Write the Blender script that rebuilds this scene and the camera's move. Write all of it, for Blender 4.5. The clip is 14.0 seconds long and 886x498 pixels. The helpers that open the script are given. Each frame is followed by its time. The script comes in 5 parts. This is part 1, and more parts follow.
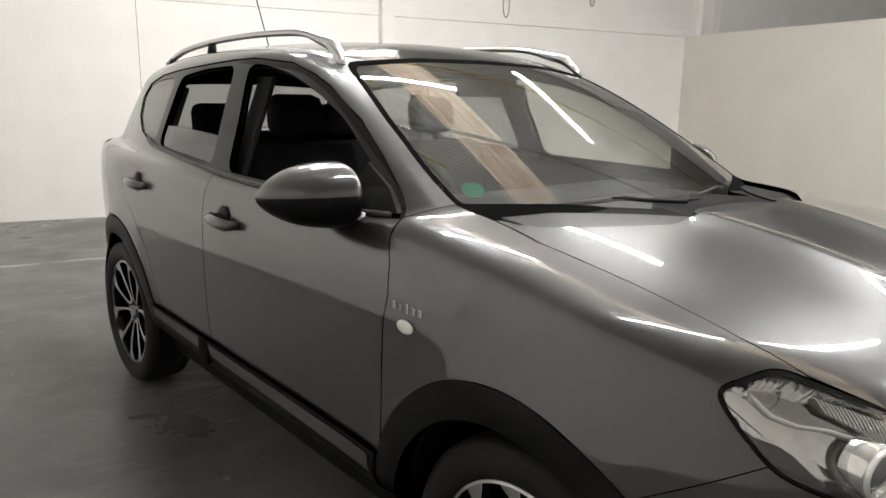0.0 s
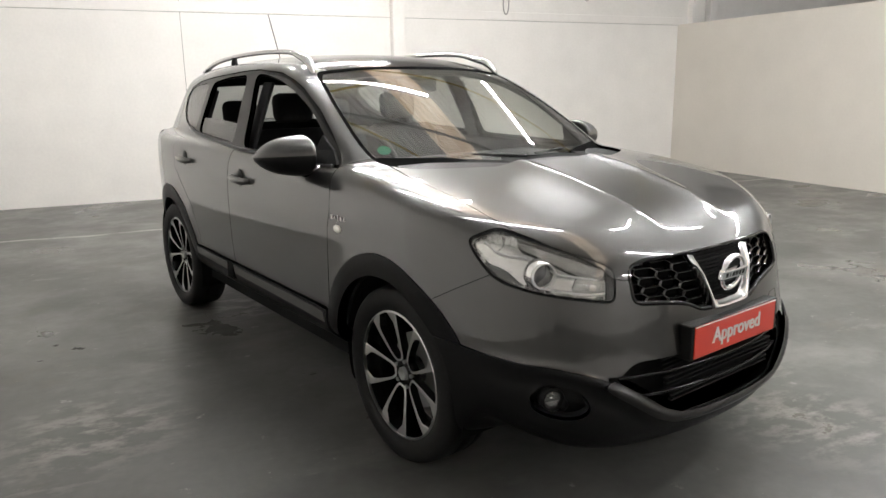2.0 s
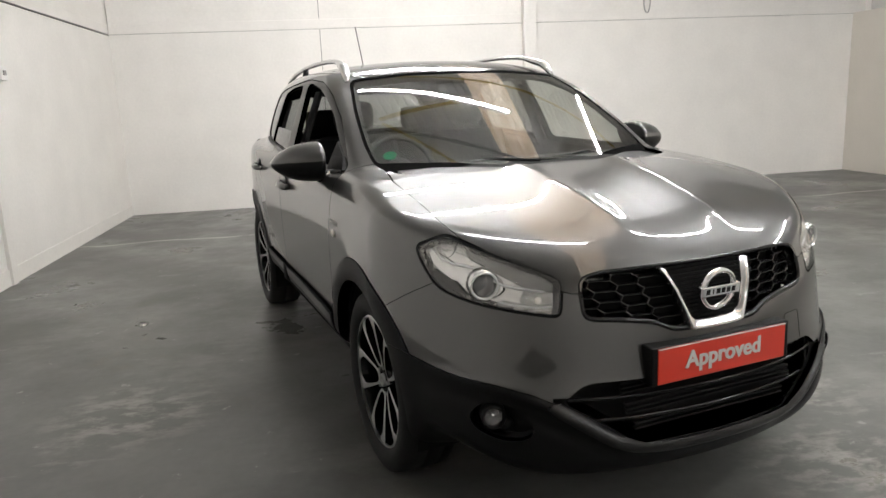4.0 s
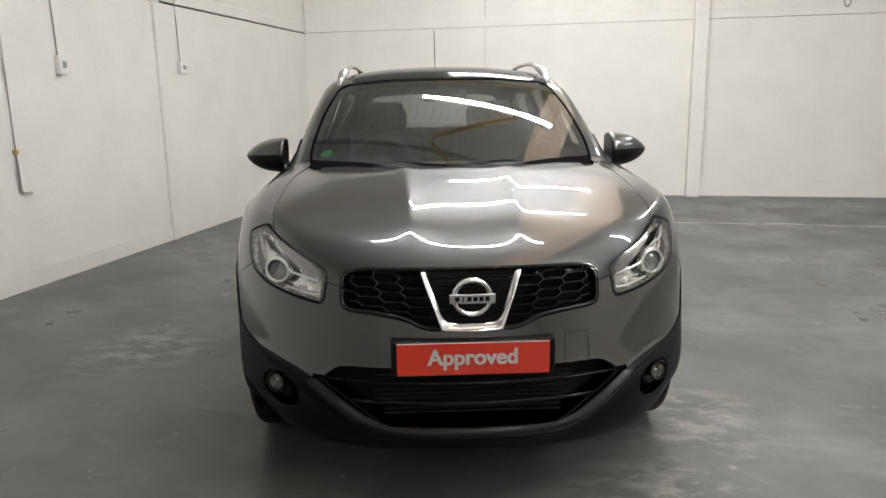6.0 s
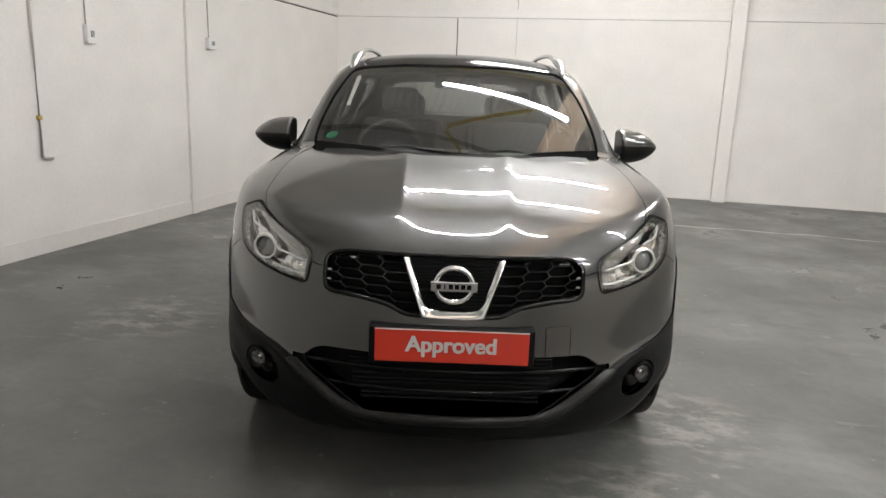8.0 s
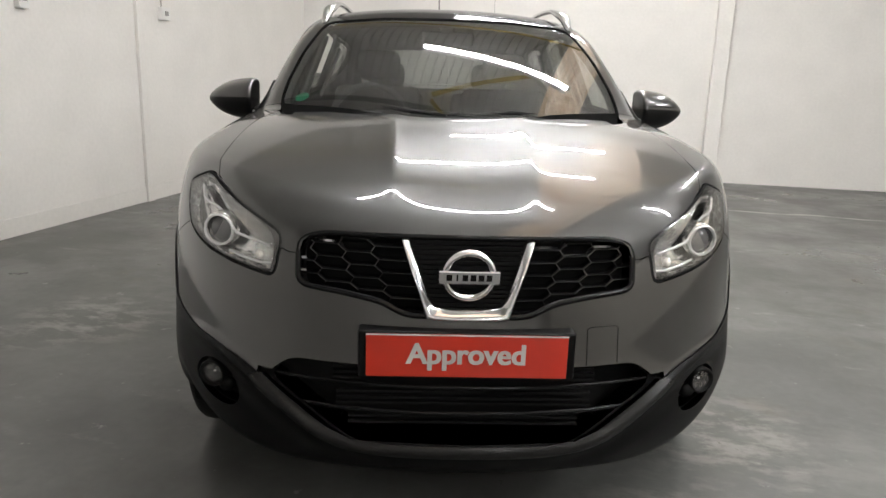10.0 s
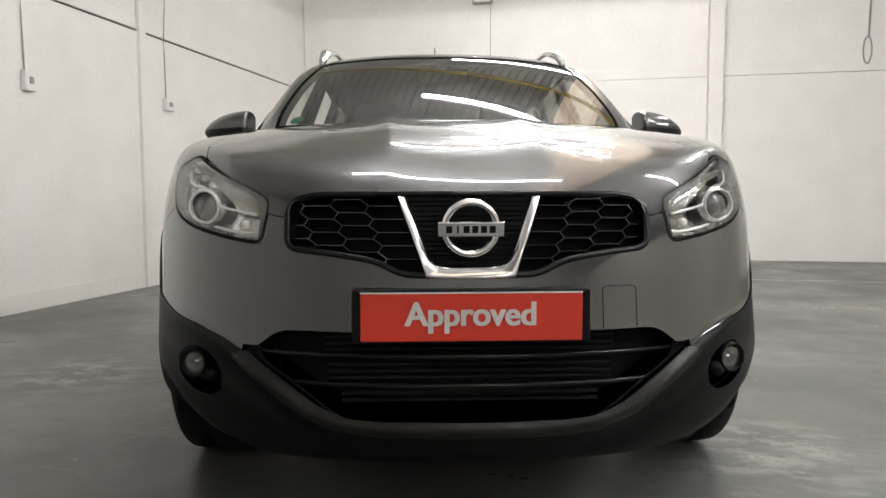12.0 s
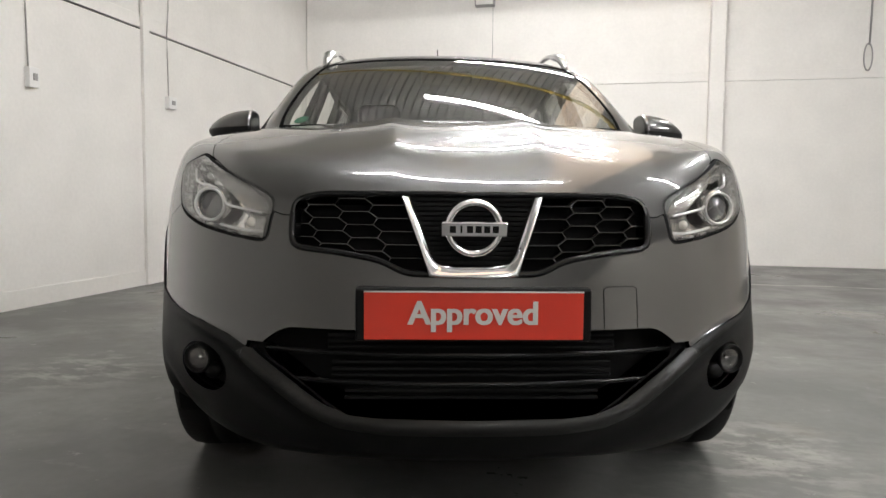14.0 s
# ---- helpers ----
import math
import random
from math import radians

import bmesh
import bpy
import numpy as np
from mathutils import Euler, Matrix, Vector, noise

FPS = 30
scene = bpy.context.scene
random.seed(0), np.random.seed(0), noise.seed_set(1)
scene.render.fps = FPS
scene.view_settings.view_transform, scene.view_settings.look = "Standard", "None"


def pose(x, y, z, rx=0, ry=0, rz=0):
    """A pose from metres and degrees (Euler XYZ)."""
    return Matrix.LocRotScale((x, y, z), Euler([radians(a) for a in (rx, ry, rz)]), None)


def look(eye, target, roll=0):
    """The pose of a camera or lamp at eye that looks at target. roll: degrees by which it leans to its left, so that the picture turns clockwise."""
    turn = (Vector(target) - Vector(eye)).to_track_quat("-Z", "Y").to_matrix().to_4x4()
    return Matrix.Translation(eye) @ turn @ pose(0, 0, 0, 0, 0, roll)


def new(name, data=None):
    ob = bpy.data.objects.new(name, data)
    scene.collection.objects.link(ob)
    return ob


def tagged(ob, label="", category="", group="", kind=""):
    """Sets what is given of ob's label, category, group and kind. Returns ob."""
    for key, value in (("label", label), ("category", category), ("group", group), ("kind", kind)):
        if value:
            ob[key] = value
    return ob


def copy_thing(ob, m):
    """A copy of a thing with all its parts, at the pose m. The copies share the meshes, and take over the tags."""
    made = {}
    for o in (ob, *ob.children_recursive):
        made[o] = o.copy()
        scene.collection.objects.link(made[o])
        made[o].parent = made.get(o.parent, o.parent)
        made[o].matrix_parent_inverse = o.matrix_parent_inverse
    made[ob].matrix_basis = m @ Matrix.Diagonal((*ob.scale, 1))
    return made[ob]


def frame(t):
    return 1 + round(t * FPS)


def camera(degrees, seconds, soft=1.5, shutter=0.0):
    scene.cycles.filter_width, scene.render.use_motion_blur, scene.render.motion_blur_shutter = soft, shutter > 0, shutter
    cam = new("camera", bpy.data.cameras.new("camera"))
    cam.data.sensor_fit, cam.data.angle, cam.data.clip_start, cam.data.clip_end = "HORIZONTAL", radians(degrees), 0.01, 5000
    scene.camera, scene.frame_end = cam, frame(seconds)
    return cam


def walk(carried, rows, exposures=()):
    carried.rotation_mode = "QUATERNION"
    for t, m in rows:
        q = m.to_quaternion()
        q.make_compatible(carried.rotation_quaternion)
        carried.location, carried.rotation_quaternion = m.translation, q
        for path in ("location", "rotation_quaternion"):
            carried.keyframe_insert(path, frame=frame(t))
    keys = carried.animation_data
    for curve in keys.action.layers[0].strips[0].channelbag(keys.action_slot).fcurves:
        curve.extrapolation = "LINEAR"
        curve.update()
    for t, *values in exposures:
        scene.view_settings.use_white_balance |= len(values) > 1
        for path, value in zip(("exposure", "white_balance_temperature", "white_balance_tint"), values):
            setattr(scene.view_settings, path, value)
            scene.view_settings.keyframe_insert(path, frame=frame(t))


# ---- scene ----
cam = camera(63.82, 14.0)
PATH = [
    (0, (-1.869, -0.024, 1.396), (-0.597, 1.463, 0.98), 0.93),
    (0.5, (-2.038, -0.56, 1.408), (-0.821, 0.964, 0.962), -0.55),
    (1, (-2.105, -0.934, 1.414), (-0.911, 0.608, 0.97), -0.44),
    (1.5, (-2.223, -1.163, 1.404), (-1.023, 0.377, 0.972), -0.18),
    (2, (-2.259, -1.264, 1.423), (-1.084, 0.293, 0.979), -0.76),
    (2.5, (-2.276, -1.312, 1.426), (-1.112, 0.255, 0.992), -0.85),
    (2.7, (-2.275, -1.317, 1.428), (-1.118, 0.256, 0.996), -0.92),
    (4.8, (-0.962, -1.923, 1.366), (-0.507, -0.019, 0.956), -2.86),
    (5, (-0.831, -2.013, 1.402), (-0.428, -0.099, 0.986), -2.77),
    (5.5, (-0.421, -2.106, 1.394), (-0.278, -0.155, 0.975), -2.51),
    (6, (-0.177, -2.192, 1.419), (-0.104, -0.237, 1.004), -0.89),
    (6.5, (-0.026, -2.197, 1.418), (-0.053, -0.247, 0.977), 0.79),
    (7, (-0.006, -2.184, 1.418), (-0.041, -0.233, 0.979), 2.01),
    (7.5, (-0.014, -2.188, 1.416), (-0.035, -0.238, 0.976), 2.22),
    (7.7, (-0.02, -2.189, 1.41), (-0.037, -0.238, 0.97), 2.21),
    (9.8, (-0.147, -1.727, 1.321), (-0.047, 0.216, 0.858), 2.03),
    (10, (-0.137, -1.643, 1.253), (-0.057, 0.3, 0.786), 1.82),
    (10.2, (-0.125, -1.588, 1.148), (-0.053, 0.369, 0.743), 1.5),
    (10.5, (-0.127, -1.557, 0.971), (-0.069, 0.427, 0.726), 1.35),
    (11, (-0.12, -1.583, 0.858), (-0.067, 0.413, 0.735), 0.88),
    (11.5, (-0.109, -1.575, 0.854), (-0.047, 0.419, 0.709), -0.01),
    (12, (-0.116, -1.577, 0.851), (-0.052, 0.417, 0.705), -0.19),
    (12.5, (-0.119, -1.583, 0.851), (-0.057, 0.411, 0.706), 0.44),
    (13, (-0.121, -1.584, 0.85), (-0.062, 0.41, 0.705), 0.99),
    (13.5, (-0.124, -1.591, 0.849), (-0.058, 0.403, 0.706), 0.92),
    (14, (-0.127, -1.595, 0.847), (-0.06, 0.399, 0.706), 0.50),
]
walk(cam, [(t, look(eye, target, roll)) for t, eye, target, roll in PATH], ((0.0, 0.30), (1.0, 0.40), (2.7, 0.40), (5.0, 0.04), (7.5, -0.02), (10.0, 0.05), (14.0, 0.08)))

# ---- world ----
world = bpy.data.worlds.new("World")
scene.world = world
world.use_nodes = True
world.node_tree.nodes["Background"].inputs[0].default_value = (0.5, 0.55, 0.6, 1)
world.node_tree.nodes["Background"].inputs[1].default_value = 0.0
scene.view_settings.exposure = 0.0

THETA = 13.72
ROOM = Matrix.Translation((-1.802, 9.139, 0)) @ pose(0, 0, 0, 0, 0, -THETA)


# ---- materials ----
def material(name, color, rough=0.5, metal=0.0, coat=0.0, grain=0.0, scale=40.0, bump=0.0, blotch=0.0, spec=0.5):
    m = bpy.data.materials.new(name)
    m.use_nodes = True
    nt = m.node_tree
    b = nt.nodes["Principled BSDF"]
    b.inputs["Base Color"].default_value = (*color, 1)
    b.inputs["Roughness"].default_value = rough
    b.inputs["Metallic"].default_value = metal
    b.inputs["Specular IOR Level"].default_value = spec
    b.inputs["Coat Weight"].default_value = coat
    b.inputs["Coat Roughness"].default_value = 0.02
    b.inputs["Coat IOR"].default_value = 1.8
    co = nt.nodes.new("ShaderNodeTexCoord")
    if grain or blotch:
        last = None
        for amount, sc, det in ((grain, scale, 6), (blotch, scale / 14, 4)):
            if not amount:
                continue
            n = nt.nodes.new("ShaderNodeTexNoise")
            n.inputs["Scale"].default_value, n.inputs["Detail"].default_value = sc, det
            nt.links.new(co.outputs["Object"], n.inputs["Vector"])
            r = nt.nodes.new("ShaderNodeMapRange")
            r.inputs["From Min"].default_value, r.inputs["From Max"].default_value = 0.25, 0.75
            r.inputs["To Min"].default_value, r.inputs["To Max"].default_value = 1 - amount, 1 + amount
            nt.links.new(n.outputs["Fac"], r.inputs["Value"])
            mx = nt.nodes.new("ShaderNodeMix")
            mx.data_type, mx.blend_type = "RGBA", "MULTIPLY"
            mx.inputs["Factor"].default_value = 1
            if last is None:
                mx.inputs["A"].default_value = (*color, 1)
            else:
                nt.links.new(last, mx.inputs["A"])
            nt.links.new(r.outputs["Result"], mx.inputs["B"])
            last = mx.outputs["Result"]
        nt.links.new(last, b.inputs["Base Color"])
    if bump:
        n = nt.nodes.new("ShaderNodeTexNoise")
        n.inputs["Scale"].default_value, n.inputs["Detail"].default_value = scale, 5
        nt.links.new(co.outputs["Object"], n.inputs["Vector"])
        bp = nt.nodes.new("ShaderNodeBump")
        bp.inputs["Strength"].default_value, bp.inputs["Distance"].default_value = bump, 0.01
        nt.links.new(n.outputs["Fac"], bp.inputs["Height"])
        nt.links.new(bp.outputs["Normal"], b.inputs["Normal"])
    return m


def floor_material():
    """Worn painted concrete: a dark grey coat, pale scuffs, damp glossy patches and a pale drag line."""
    m = material("grey_painted_concrete", (0.105, 0.106, 0.100), 0.34, grain=0.10, scale=22, blotch=0.35, bump=0.025)
    nt = m.node_tree
    b = nt.nodes["Principled BSDF"]
    base = b.inputs["Base Color"].links[0].from_socket
    co = nt.nodes.new("ShaderNodeTexCoord")

    def noise_mask(scale, low, high, detail=8, stretch=(1, 1, 1)):
        mp = nt.nodes.new("ShaderNodeMapping")
        mp.inputs["Scale"].default_value = stretch
        n = nt.nodes.new("ShaderNodeTexNoise")
        n.inputs["Scale"].default_value, n.inputs["Detail"].default_value, n.inputs["Roughness"].default_value = scale, detail, 0.65
        r = nt.nodes.new("ShaderNodeMapRange")
        r.inputs["From Min"].default_value, r.inputs["From Max"].default_value = low, high
        nt.links.new(co.outputs["Object"], mp.inputs["Vector"])
        nt.links.new(mp.outputs["Vector"], n.inputs["Vector"])
        nt.links.new(n.outputs["Fac"], r.inputs["Value"])
        return r.outputs["Result"]

    def mixed(mask, colour, amount):
        k = nt.nodes.new("ShaderNodeMath")
        k.operation = "MULTIPLY"
        k.inputs[1].default_value = amount
        nt.links.new(mask, k.inputs[0])
        mx = nt.nodes.new("ShaderNodeMix")
        mx.data_type = "RGBA"
        mx.inputs["B"].default_value = (*colour, 1)
        nt.links.new(k.outputs[0], mx.inputs["Factor"])
        nt.links.new(mixed.last, mx.inputs["A"])
        mixed.last = mx.outputs["Result"]
    mixed.last = base
    mixed(noise_mask(0.7, 0.46, 0.74, 5), (0.055, 0.055, 0.05), 0.6)
    mixed(noise_mask(3.4, 0.52, 0.70, 7), (0.060, 0.058, 0.052), 0.45)
    mixed(noise_mask(1.7, 0.60, 0.72, 6), (0.16, 0.135, 0.10), 0.35)
    mixed(noise_mask(1.1, 0.55, 0.72, 12, (0.75, 1.25, 1)), (0.27, 0.265, 0.25), 0.47)
    mixed(noise_mask(2.3, 0.61, 0.70, 12, (0.5, 1.3, 1)), (0.40, 0.39, 0.37), 0.38)
    mixed(noise_mask(9.0, 0.66, 0.72, 4), (0.36, 0.35, 0.33), 0.5)
    sep = nt.nodes.new("ShaderNodeSeparateXYZ")
    wob = nt.nodes.new("ShaderNodeTexNoise")
    wob.inputs["Scale"].default_value = 0.8
    nt.links.new(co.outputs["Object"], sep.inputs[0])
    nt.links.new(co.outputs["Object"], wob.inputs["Vector"])
    add = nt.nodes.new("ShaderNodeMath")
    add.operation = "MULTIPLY_ADD"
    add.inputs[1].default_value, add.inputs[2].default_value = 0.35, 2.12
    nt.links.new(wob.outputs["Fac"], add.inputs[0])
    off = nt.nodes.new("ShaderNodeMath")
    off.operation = "ADD"
    nt.links.new(sep.outputs["Y"], off.inputs[0])
    nt.links.new(add.outputs[0], off.inputs[1])
    dist = nt.nodes.new("ShaderNodeMath")
    dist.operation = "ABSOLUTE"
    nt.links.new(off.outputs[0], dist.inputs[0])
    line = nt.nodes.new("ShaderNodeMapRange")
    line.inputs["From Min"].default_value, line.inputs["From Max"].default_value = 0.05, 0.015
    nt.links.new(dist.outputs[0], line.inputs["Value"])
    both_masks = nt.nodes.new("ShaderNodeMath")
    both_masks.operation = "MULTIPLY"
    nt.links.new(line.outputs["Result"], both_masks.inputs[0])
    nt.links.new(noise_mask(2.5, 0.34, 0.54, 10), both_masks.inputs[1])
    mixed(both_masks.outputs[0], (0.46, 0.45, 0.43), 0.85)
    # damp, scuffed patches beside the rear wheel and in front of the car
    fades = []
    for place in ((2.58, -5.42, 0.0), (4.58, -8.22, 0.0), (1.75, -7.04, 0.0), (4.72, -7.50, 0.0)):
        spot = nt.nodes.new("ShaderNodeVectorMath")
        spot.operation = "DISTANCE"
        spot.inputs[1].default_value = place
        nt.links.new(co.outputs["Object"], spot.inputs[0])
        near = nt.nodes.new("ShaderNodeMapRange")
        near.inputs["From Min"].default_value, near.inputs["From Max"].default_value = 0.48, 0.08
        nt.links.new(spot.outputs["Value"], near.inputs["Value"])
        fades.append(near.outputs["Result"])
    patch = fades[0]
    for fade in fades[1:]:
        either = nt.nodes.new("ShaderNodeMath")
        either.operation = "MAXIMUM"
        nt.links.new(patch, either.inputs[0])
        nt.links.new(fade, either.inputs[1])
        patch = either.outputs[0]
    wet = nt.nodes.new("ShaderNodeMath")
    wet.operation = "MULTIPLY"
    nt.links.new(patch, wet.inputs[0])
    nt.links.new(noise_mask(7.0, 0.47, 0.60, 10, (0.8, 1.4, 1)), wet.inputs[1])
    mixed(wet.outputs[0], (0.36, 0.345, 0.315), 0.55)
    nt.links.new(mixed.last, b.inputs["Base Color"])
    damp = nt.nodes.new("ShaderNodeMapRange")
    damp.inputs["To Min"].default_value, damp.inputs["To Max"].default_value = 0.42, 0.20
    nt.links.new(noise_mask(0.9, 0.45, 0.70, 8), damp.inputs["Value"])
    gloss = nt.nodes.new("ShaderNodeMath")
    gloss.operation, gloss.use_clamp = "MULTIPLY_ADD", True
    gloss.inputs[1].default_value = -0.12
    nt.links.new(wet.outputs[0], gloss.inputs[0])
    nt.links.new(damp.outputs["Result"], gloss.inputs[2])
    nt.links.new(gloss.outputs[0], b.inputs["Roughness"])
    return m


def rooflight_material():
    """Weathered translucent sheeting with daylight behind it."""
    m = material("tan_rooflight", (0.62, 0.47, 0.33), 0.5, grain=0.2, scale=5, blotch=0.2)
    nt = m.node_tree
    b = nt.nodes["Principled BSDF"]
    co = nt.nodes.new("ShaderNodeTexCoord")
    mp = nt.nodes.new("ShaderNodeMapping")
    mp.inputs["Scale"].default_value = (9.0, 0.7, 1.0)
    n = nt.nodes.new("ShaderNodeTexNoise")
    n.inputs["Scale"].default_value, n.inputs["Detail"].default_value = 1.6, 7
    ramp = nt.nodes.new("ShaderNodeValToRGB")
    ramp.color_ramp.elements[0].position, ramp.color_ramp.elements[0].color = 0.38, (0.55, 0.44, 0.34, 1)
    ramp.color_ramp.elements[1].position, ramp.color_ramp.elements[1].color = 0.62, (1.0, 0.92, 0.81, 1)
    nt.links.new(co.outputs["Object"], mp.inputs["Vector"])
    nt.links.new(mp.outputs["Vector"], n.inputs["Vector"])
    nt.links.new(n.outputs["Fac"], ramp.inputs["Fac"])
    nt.links.new(ramp.outputs["Color"], b.inputs["Emission Color"])
    b.inputs["Emission Strength"].default_value = 1.2
    return m


def glass_material(name, tint, base=0.08):
    m = bpy.data.materials.new(name)
    m.use_nodes = True
    nt = m.node_tree
    nt.nodes.clear()
    out = nt.nodes.new("ShaderNodeOutputMaterial")
    mix = nt.nodes.new("ShaderNodeMixShader")
    tr = nt.nodes.new("ShaderNodeBsdfTransparent")
    gl = nt.nodes.new("ShaderNodeBsdfGlossy")
    lw = nt.nodes.new("ShaderNodeLayerWeight")
    pw = nt.nodes.new("ShaderNodeMath")
    fr = nt.nodes.new("ShaderNodeMath")
    pw.operation, fr.operation = "POWER", "MULTIPLY_ADD"
    lw.inputs["Blend"].default_value, pw.inputs[1].default_value = 0.5, 3.5
    fr.inputs[1].default_value, fr.inputs[2].default_value = 1 - base, base
    nt.links.new(lw.outputs["Facing"], pw.inputs[0])
    nt.links.new(pw.outputs[0], fr.inputs[0])
    tr.inputs["Color"].default_value = (*tint, 1)
    gl.inputs["Roughness"].default_value = 0.0
    nt.links.new(fr.outputs[0], mix.inputs[0])
    nt.links.new(tr.outputs[0], mix.inputs[1])
    nt.links.new(gl.outputs[0], mix.inputs[2])
    nt.links.new(mix.outputs[0], out.inputs[0])
    return m


def facet_material(name, color, rough, scale):
    """Bright lamp metal pressed into fine upright flutes."""
    m = material(name, color, rough, 1.0)
    nt = m.node_tree
    co = nt.nodes.new("ShaderNodeTexCoord")
    wave = nt.nodes.new("ShaderNodeTexWave")
    wave.inputs["Scale"].default_value, wave.inputs["Distortion"].default_value = scale, 1.5
    bp = nt.nodes.new("ShaderNodeBump")
    bp.inputs["Strength"].default_value, bp.inputs["Distance"].default_value = 0.7, 0.004
    nt.links.new(co.outputs["Object"], wave.inputs["Vector"])
    nt.links.new(wave.outputs["Fac"], bp.inputs["Height"])
    nt.links.new(bp.outputs["Normal"], nt.nodes["Principled BSDF"].inputs["Normal"])
    return m


def glow_material(name, color, strength):
    m = bpy.data.materials.new(name)
    m.use_nodes = True
    b = m.node_tree.nodes["Principled BSDF"]
    b.inputs["Base Color"].default_value = (0.8, 0.8, 0.8, 1)
    b.inputs["Emission Color"].default_value = (*color, 1)
    b.inputs["Emission Strength"].default_value = strength
    return m


PAINT = material("grey_metallic_paint", (0.046, 0.0452, 0.0442), 0.30, 0.76, 1.0, 0.06, 900)
BLACK = material("black_plastic", (0.0048, 0.0048, 0.0050), 0.42, spec=0.16, grain=0.15, scale=300, bump=0.1)
SLAT_BLACK = material("glossy_black_slat", (0.010, 0.010, 0.0105), 0.10, spec=0.6, coat=0.6)
GLOSS_BLACK = material("gloss_black", (0.007, 0.007, 0.0075), 0.12, spec=0.28)
LINER = material("dark_liner", (0.010, 0.010, 0.010), 0.8, spec=0.08)
SEAL = material("dull_black_seal", (0.008, 0.008, 0.008), 0.9, spec=0.0)
CHROME = material("chrome", (0.85, 0.85, 0.86), 0.06, 1.0)
SILVER = material("silver_rail", (0.62, 0.62, 0.62), 0.22, 1.0)
RUBBER = material("tyre_rubber", (0.014, 0.014, 0.014), 0.6, spec=0.18, grain=0.2, scale=120, bump=0.15)
ALLOY = material("machined_alloy", (0.55, 0.545, 0.54), 0.34, 1.0, grain=0.05, scale=200)
RED = material("red_plate", (0.64, 0.035, 0.014), 0.3, coat=0.3)
GREY_TEXT = material("pale_letters", (0.62, 0.60, 0.58), 0.4)
CLOTH = material("dark_seat_cloth", (0.012, 0.012, 0.0125), 0.9, spec=0.12, grain=0.3, scale=200)
TRIM = material("dark_interior_trim", (0.012, 0.012, 0.013), 0.6, spec=0.25, grain=0.1, scale=200)
GLASS = glass_material("clear_glass", (0.80, 0.82, 0.79), 0.095)
REAR_GLASS = glass_material("rear_glass", (0.30, 0.31, 0.30), 0.08)
DARK_GLASS = glass_material("tinted_glass", (0.35, 0.36, 0.35))
LENS = glass_material("clear_lens", (0.97, 0.97, 0.97), 0.10)
WALL = material("white_painted_block", (0.81, 0.786, 0.752), 0.6, grain=0.03, scale=30, blotch=0.04, bump=0.06)
FLOOR = floor_material()
TUBE = glow_material("lit_tube", (0.985, 0.985, 0.985), 121)
JOINT = material("dark_joint", (0.03, 0.028, 0.025), 0.9)
BEIGE = material("beige_paint", (0.66, 0.62, 0.56), 0.55, grain=0.02, scale=30, blotch=0.03, bump=0.03)
GREY_WALL = material("grey_render", (0.30, 0.29, 0.28), 0.8, grain=0.05, scale=20, blotch=0.05)
SHEET = material("grey_roof_sheet", (0.68, 0.67, 0.64), 0.5, grain=0.06, scale=12, blotch=0.12)
TAN_SHEET = rooflight_material()
YELLOW = material("yellow_steel_paint", (0.45, 0.34, 0.10), 0.45, grain=0.06, scale=30)
WHITE_METAL = material("white_enamel", (0.8, 0.79, 0.77), 0.4, grain=0.02, scale=60)
CABLE_GREY = material("pale_grey_cable", (0.45, 0.43, 0.41), 0.6, grain=0.1, scale=60)
GREY_PLASTIC = material("grey_plastic", (0.33, 0.32, 0.31), 0.5, grain=0.05, scale=80)
BRASS = material("brass_clip", (0.55, 0.38, 0.12), 0.4, 0.8)
SATIN = material("satin_dark_plastic", (0.014, 0.0138, 0.0135), 0.30, spec=0.35, grain=0.1, scale=300)
BEZEL = material("smoked_lamp_bezel", (0.05, 0.05, 0.05), 0.22, spec=0.4)
LENS_DARK = material("smoked_lens", (0.10, 0.10, 0.102), 0.12, coat=1.0)
REFLECTOR = facet_material("lamp_reflector", (0.88, 0.88, 0.87), 0.10, 60.0)
BOWL = material("lamp_bowl", (0.82, 0.82, 0.81), 0.13, 1.0, grain=0.1, scale=60)
TURN = facet_material("turn_signal_ribs", (0.62, 0.62, 0.61), 0.16, 70.0)
RING = material("bright_lamp_ring", (0.88, 0.88, 0.87), 0.24, 0.55)
STRIP_GREY = material("grey_sill_strip", (0.10, 0.098, 0.095), 0.38, 0.2)
LAMP_GREY = material("lamp_bezel", (0.36, 0.36, 0.355), 0.3, 0.7)
GREEN = material("green_sticker", (0.002, 0.12, 0.055), 0.8, spec=0.05)
TAIL_RED = material("red_tail_lens", (0.35, 0.01, 0.01), 0.1, coat=1.0)
PALE_LENS = material("pale_lens", (0.75, 0.72, 0.66), 0.15, coat=0.8)
# (9.2, -11.6) and (7.2, -14.8) are unseen, added to brighten the car's front
LIGHTS = ((3.8, -5.0, 0), (3.8, -3.3, 0), (3.8, -7.5, 0), (6.2, -4.35, 90), (6.4, -9.2, 0), (9.2, -11.6, 90), (6.6, -7.0, 0), (8.6, -10.0, 0), (7.2, -14.8, 0), (9.2, -6.8, 90))


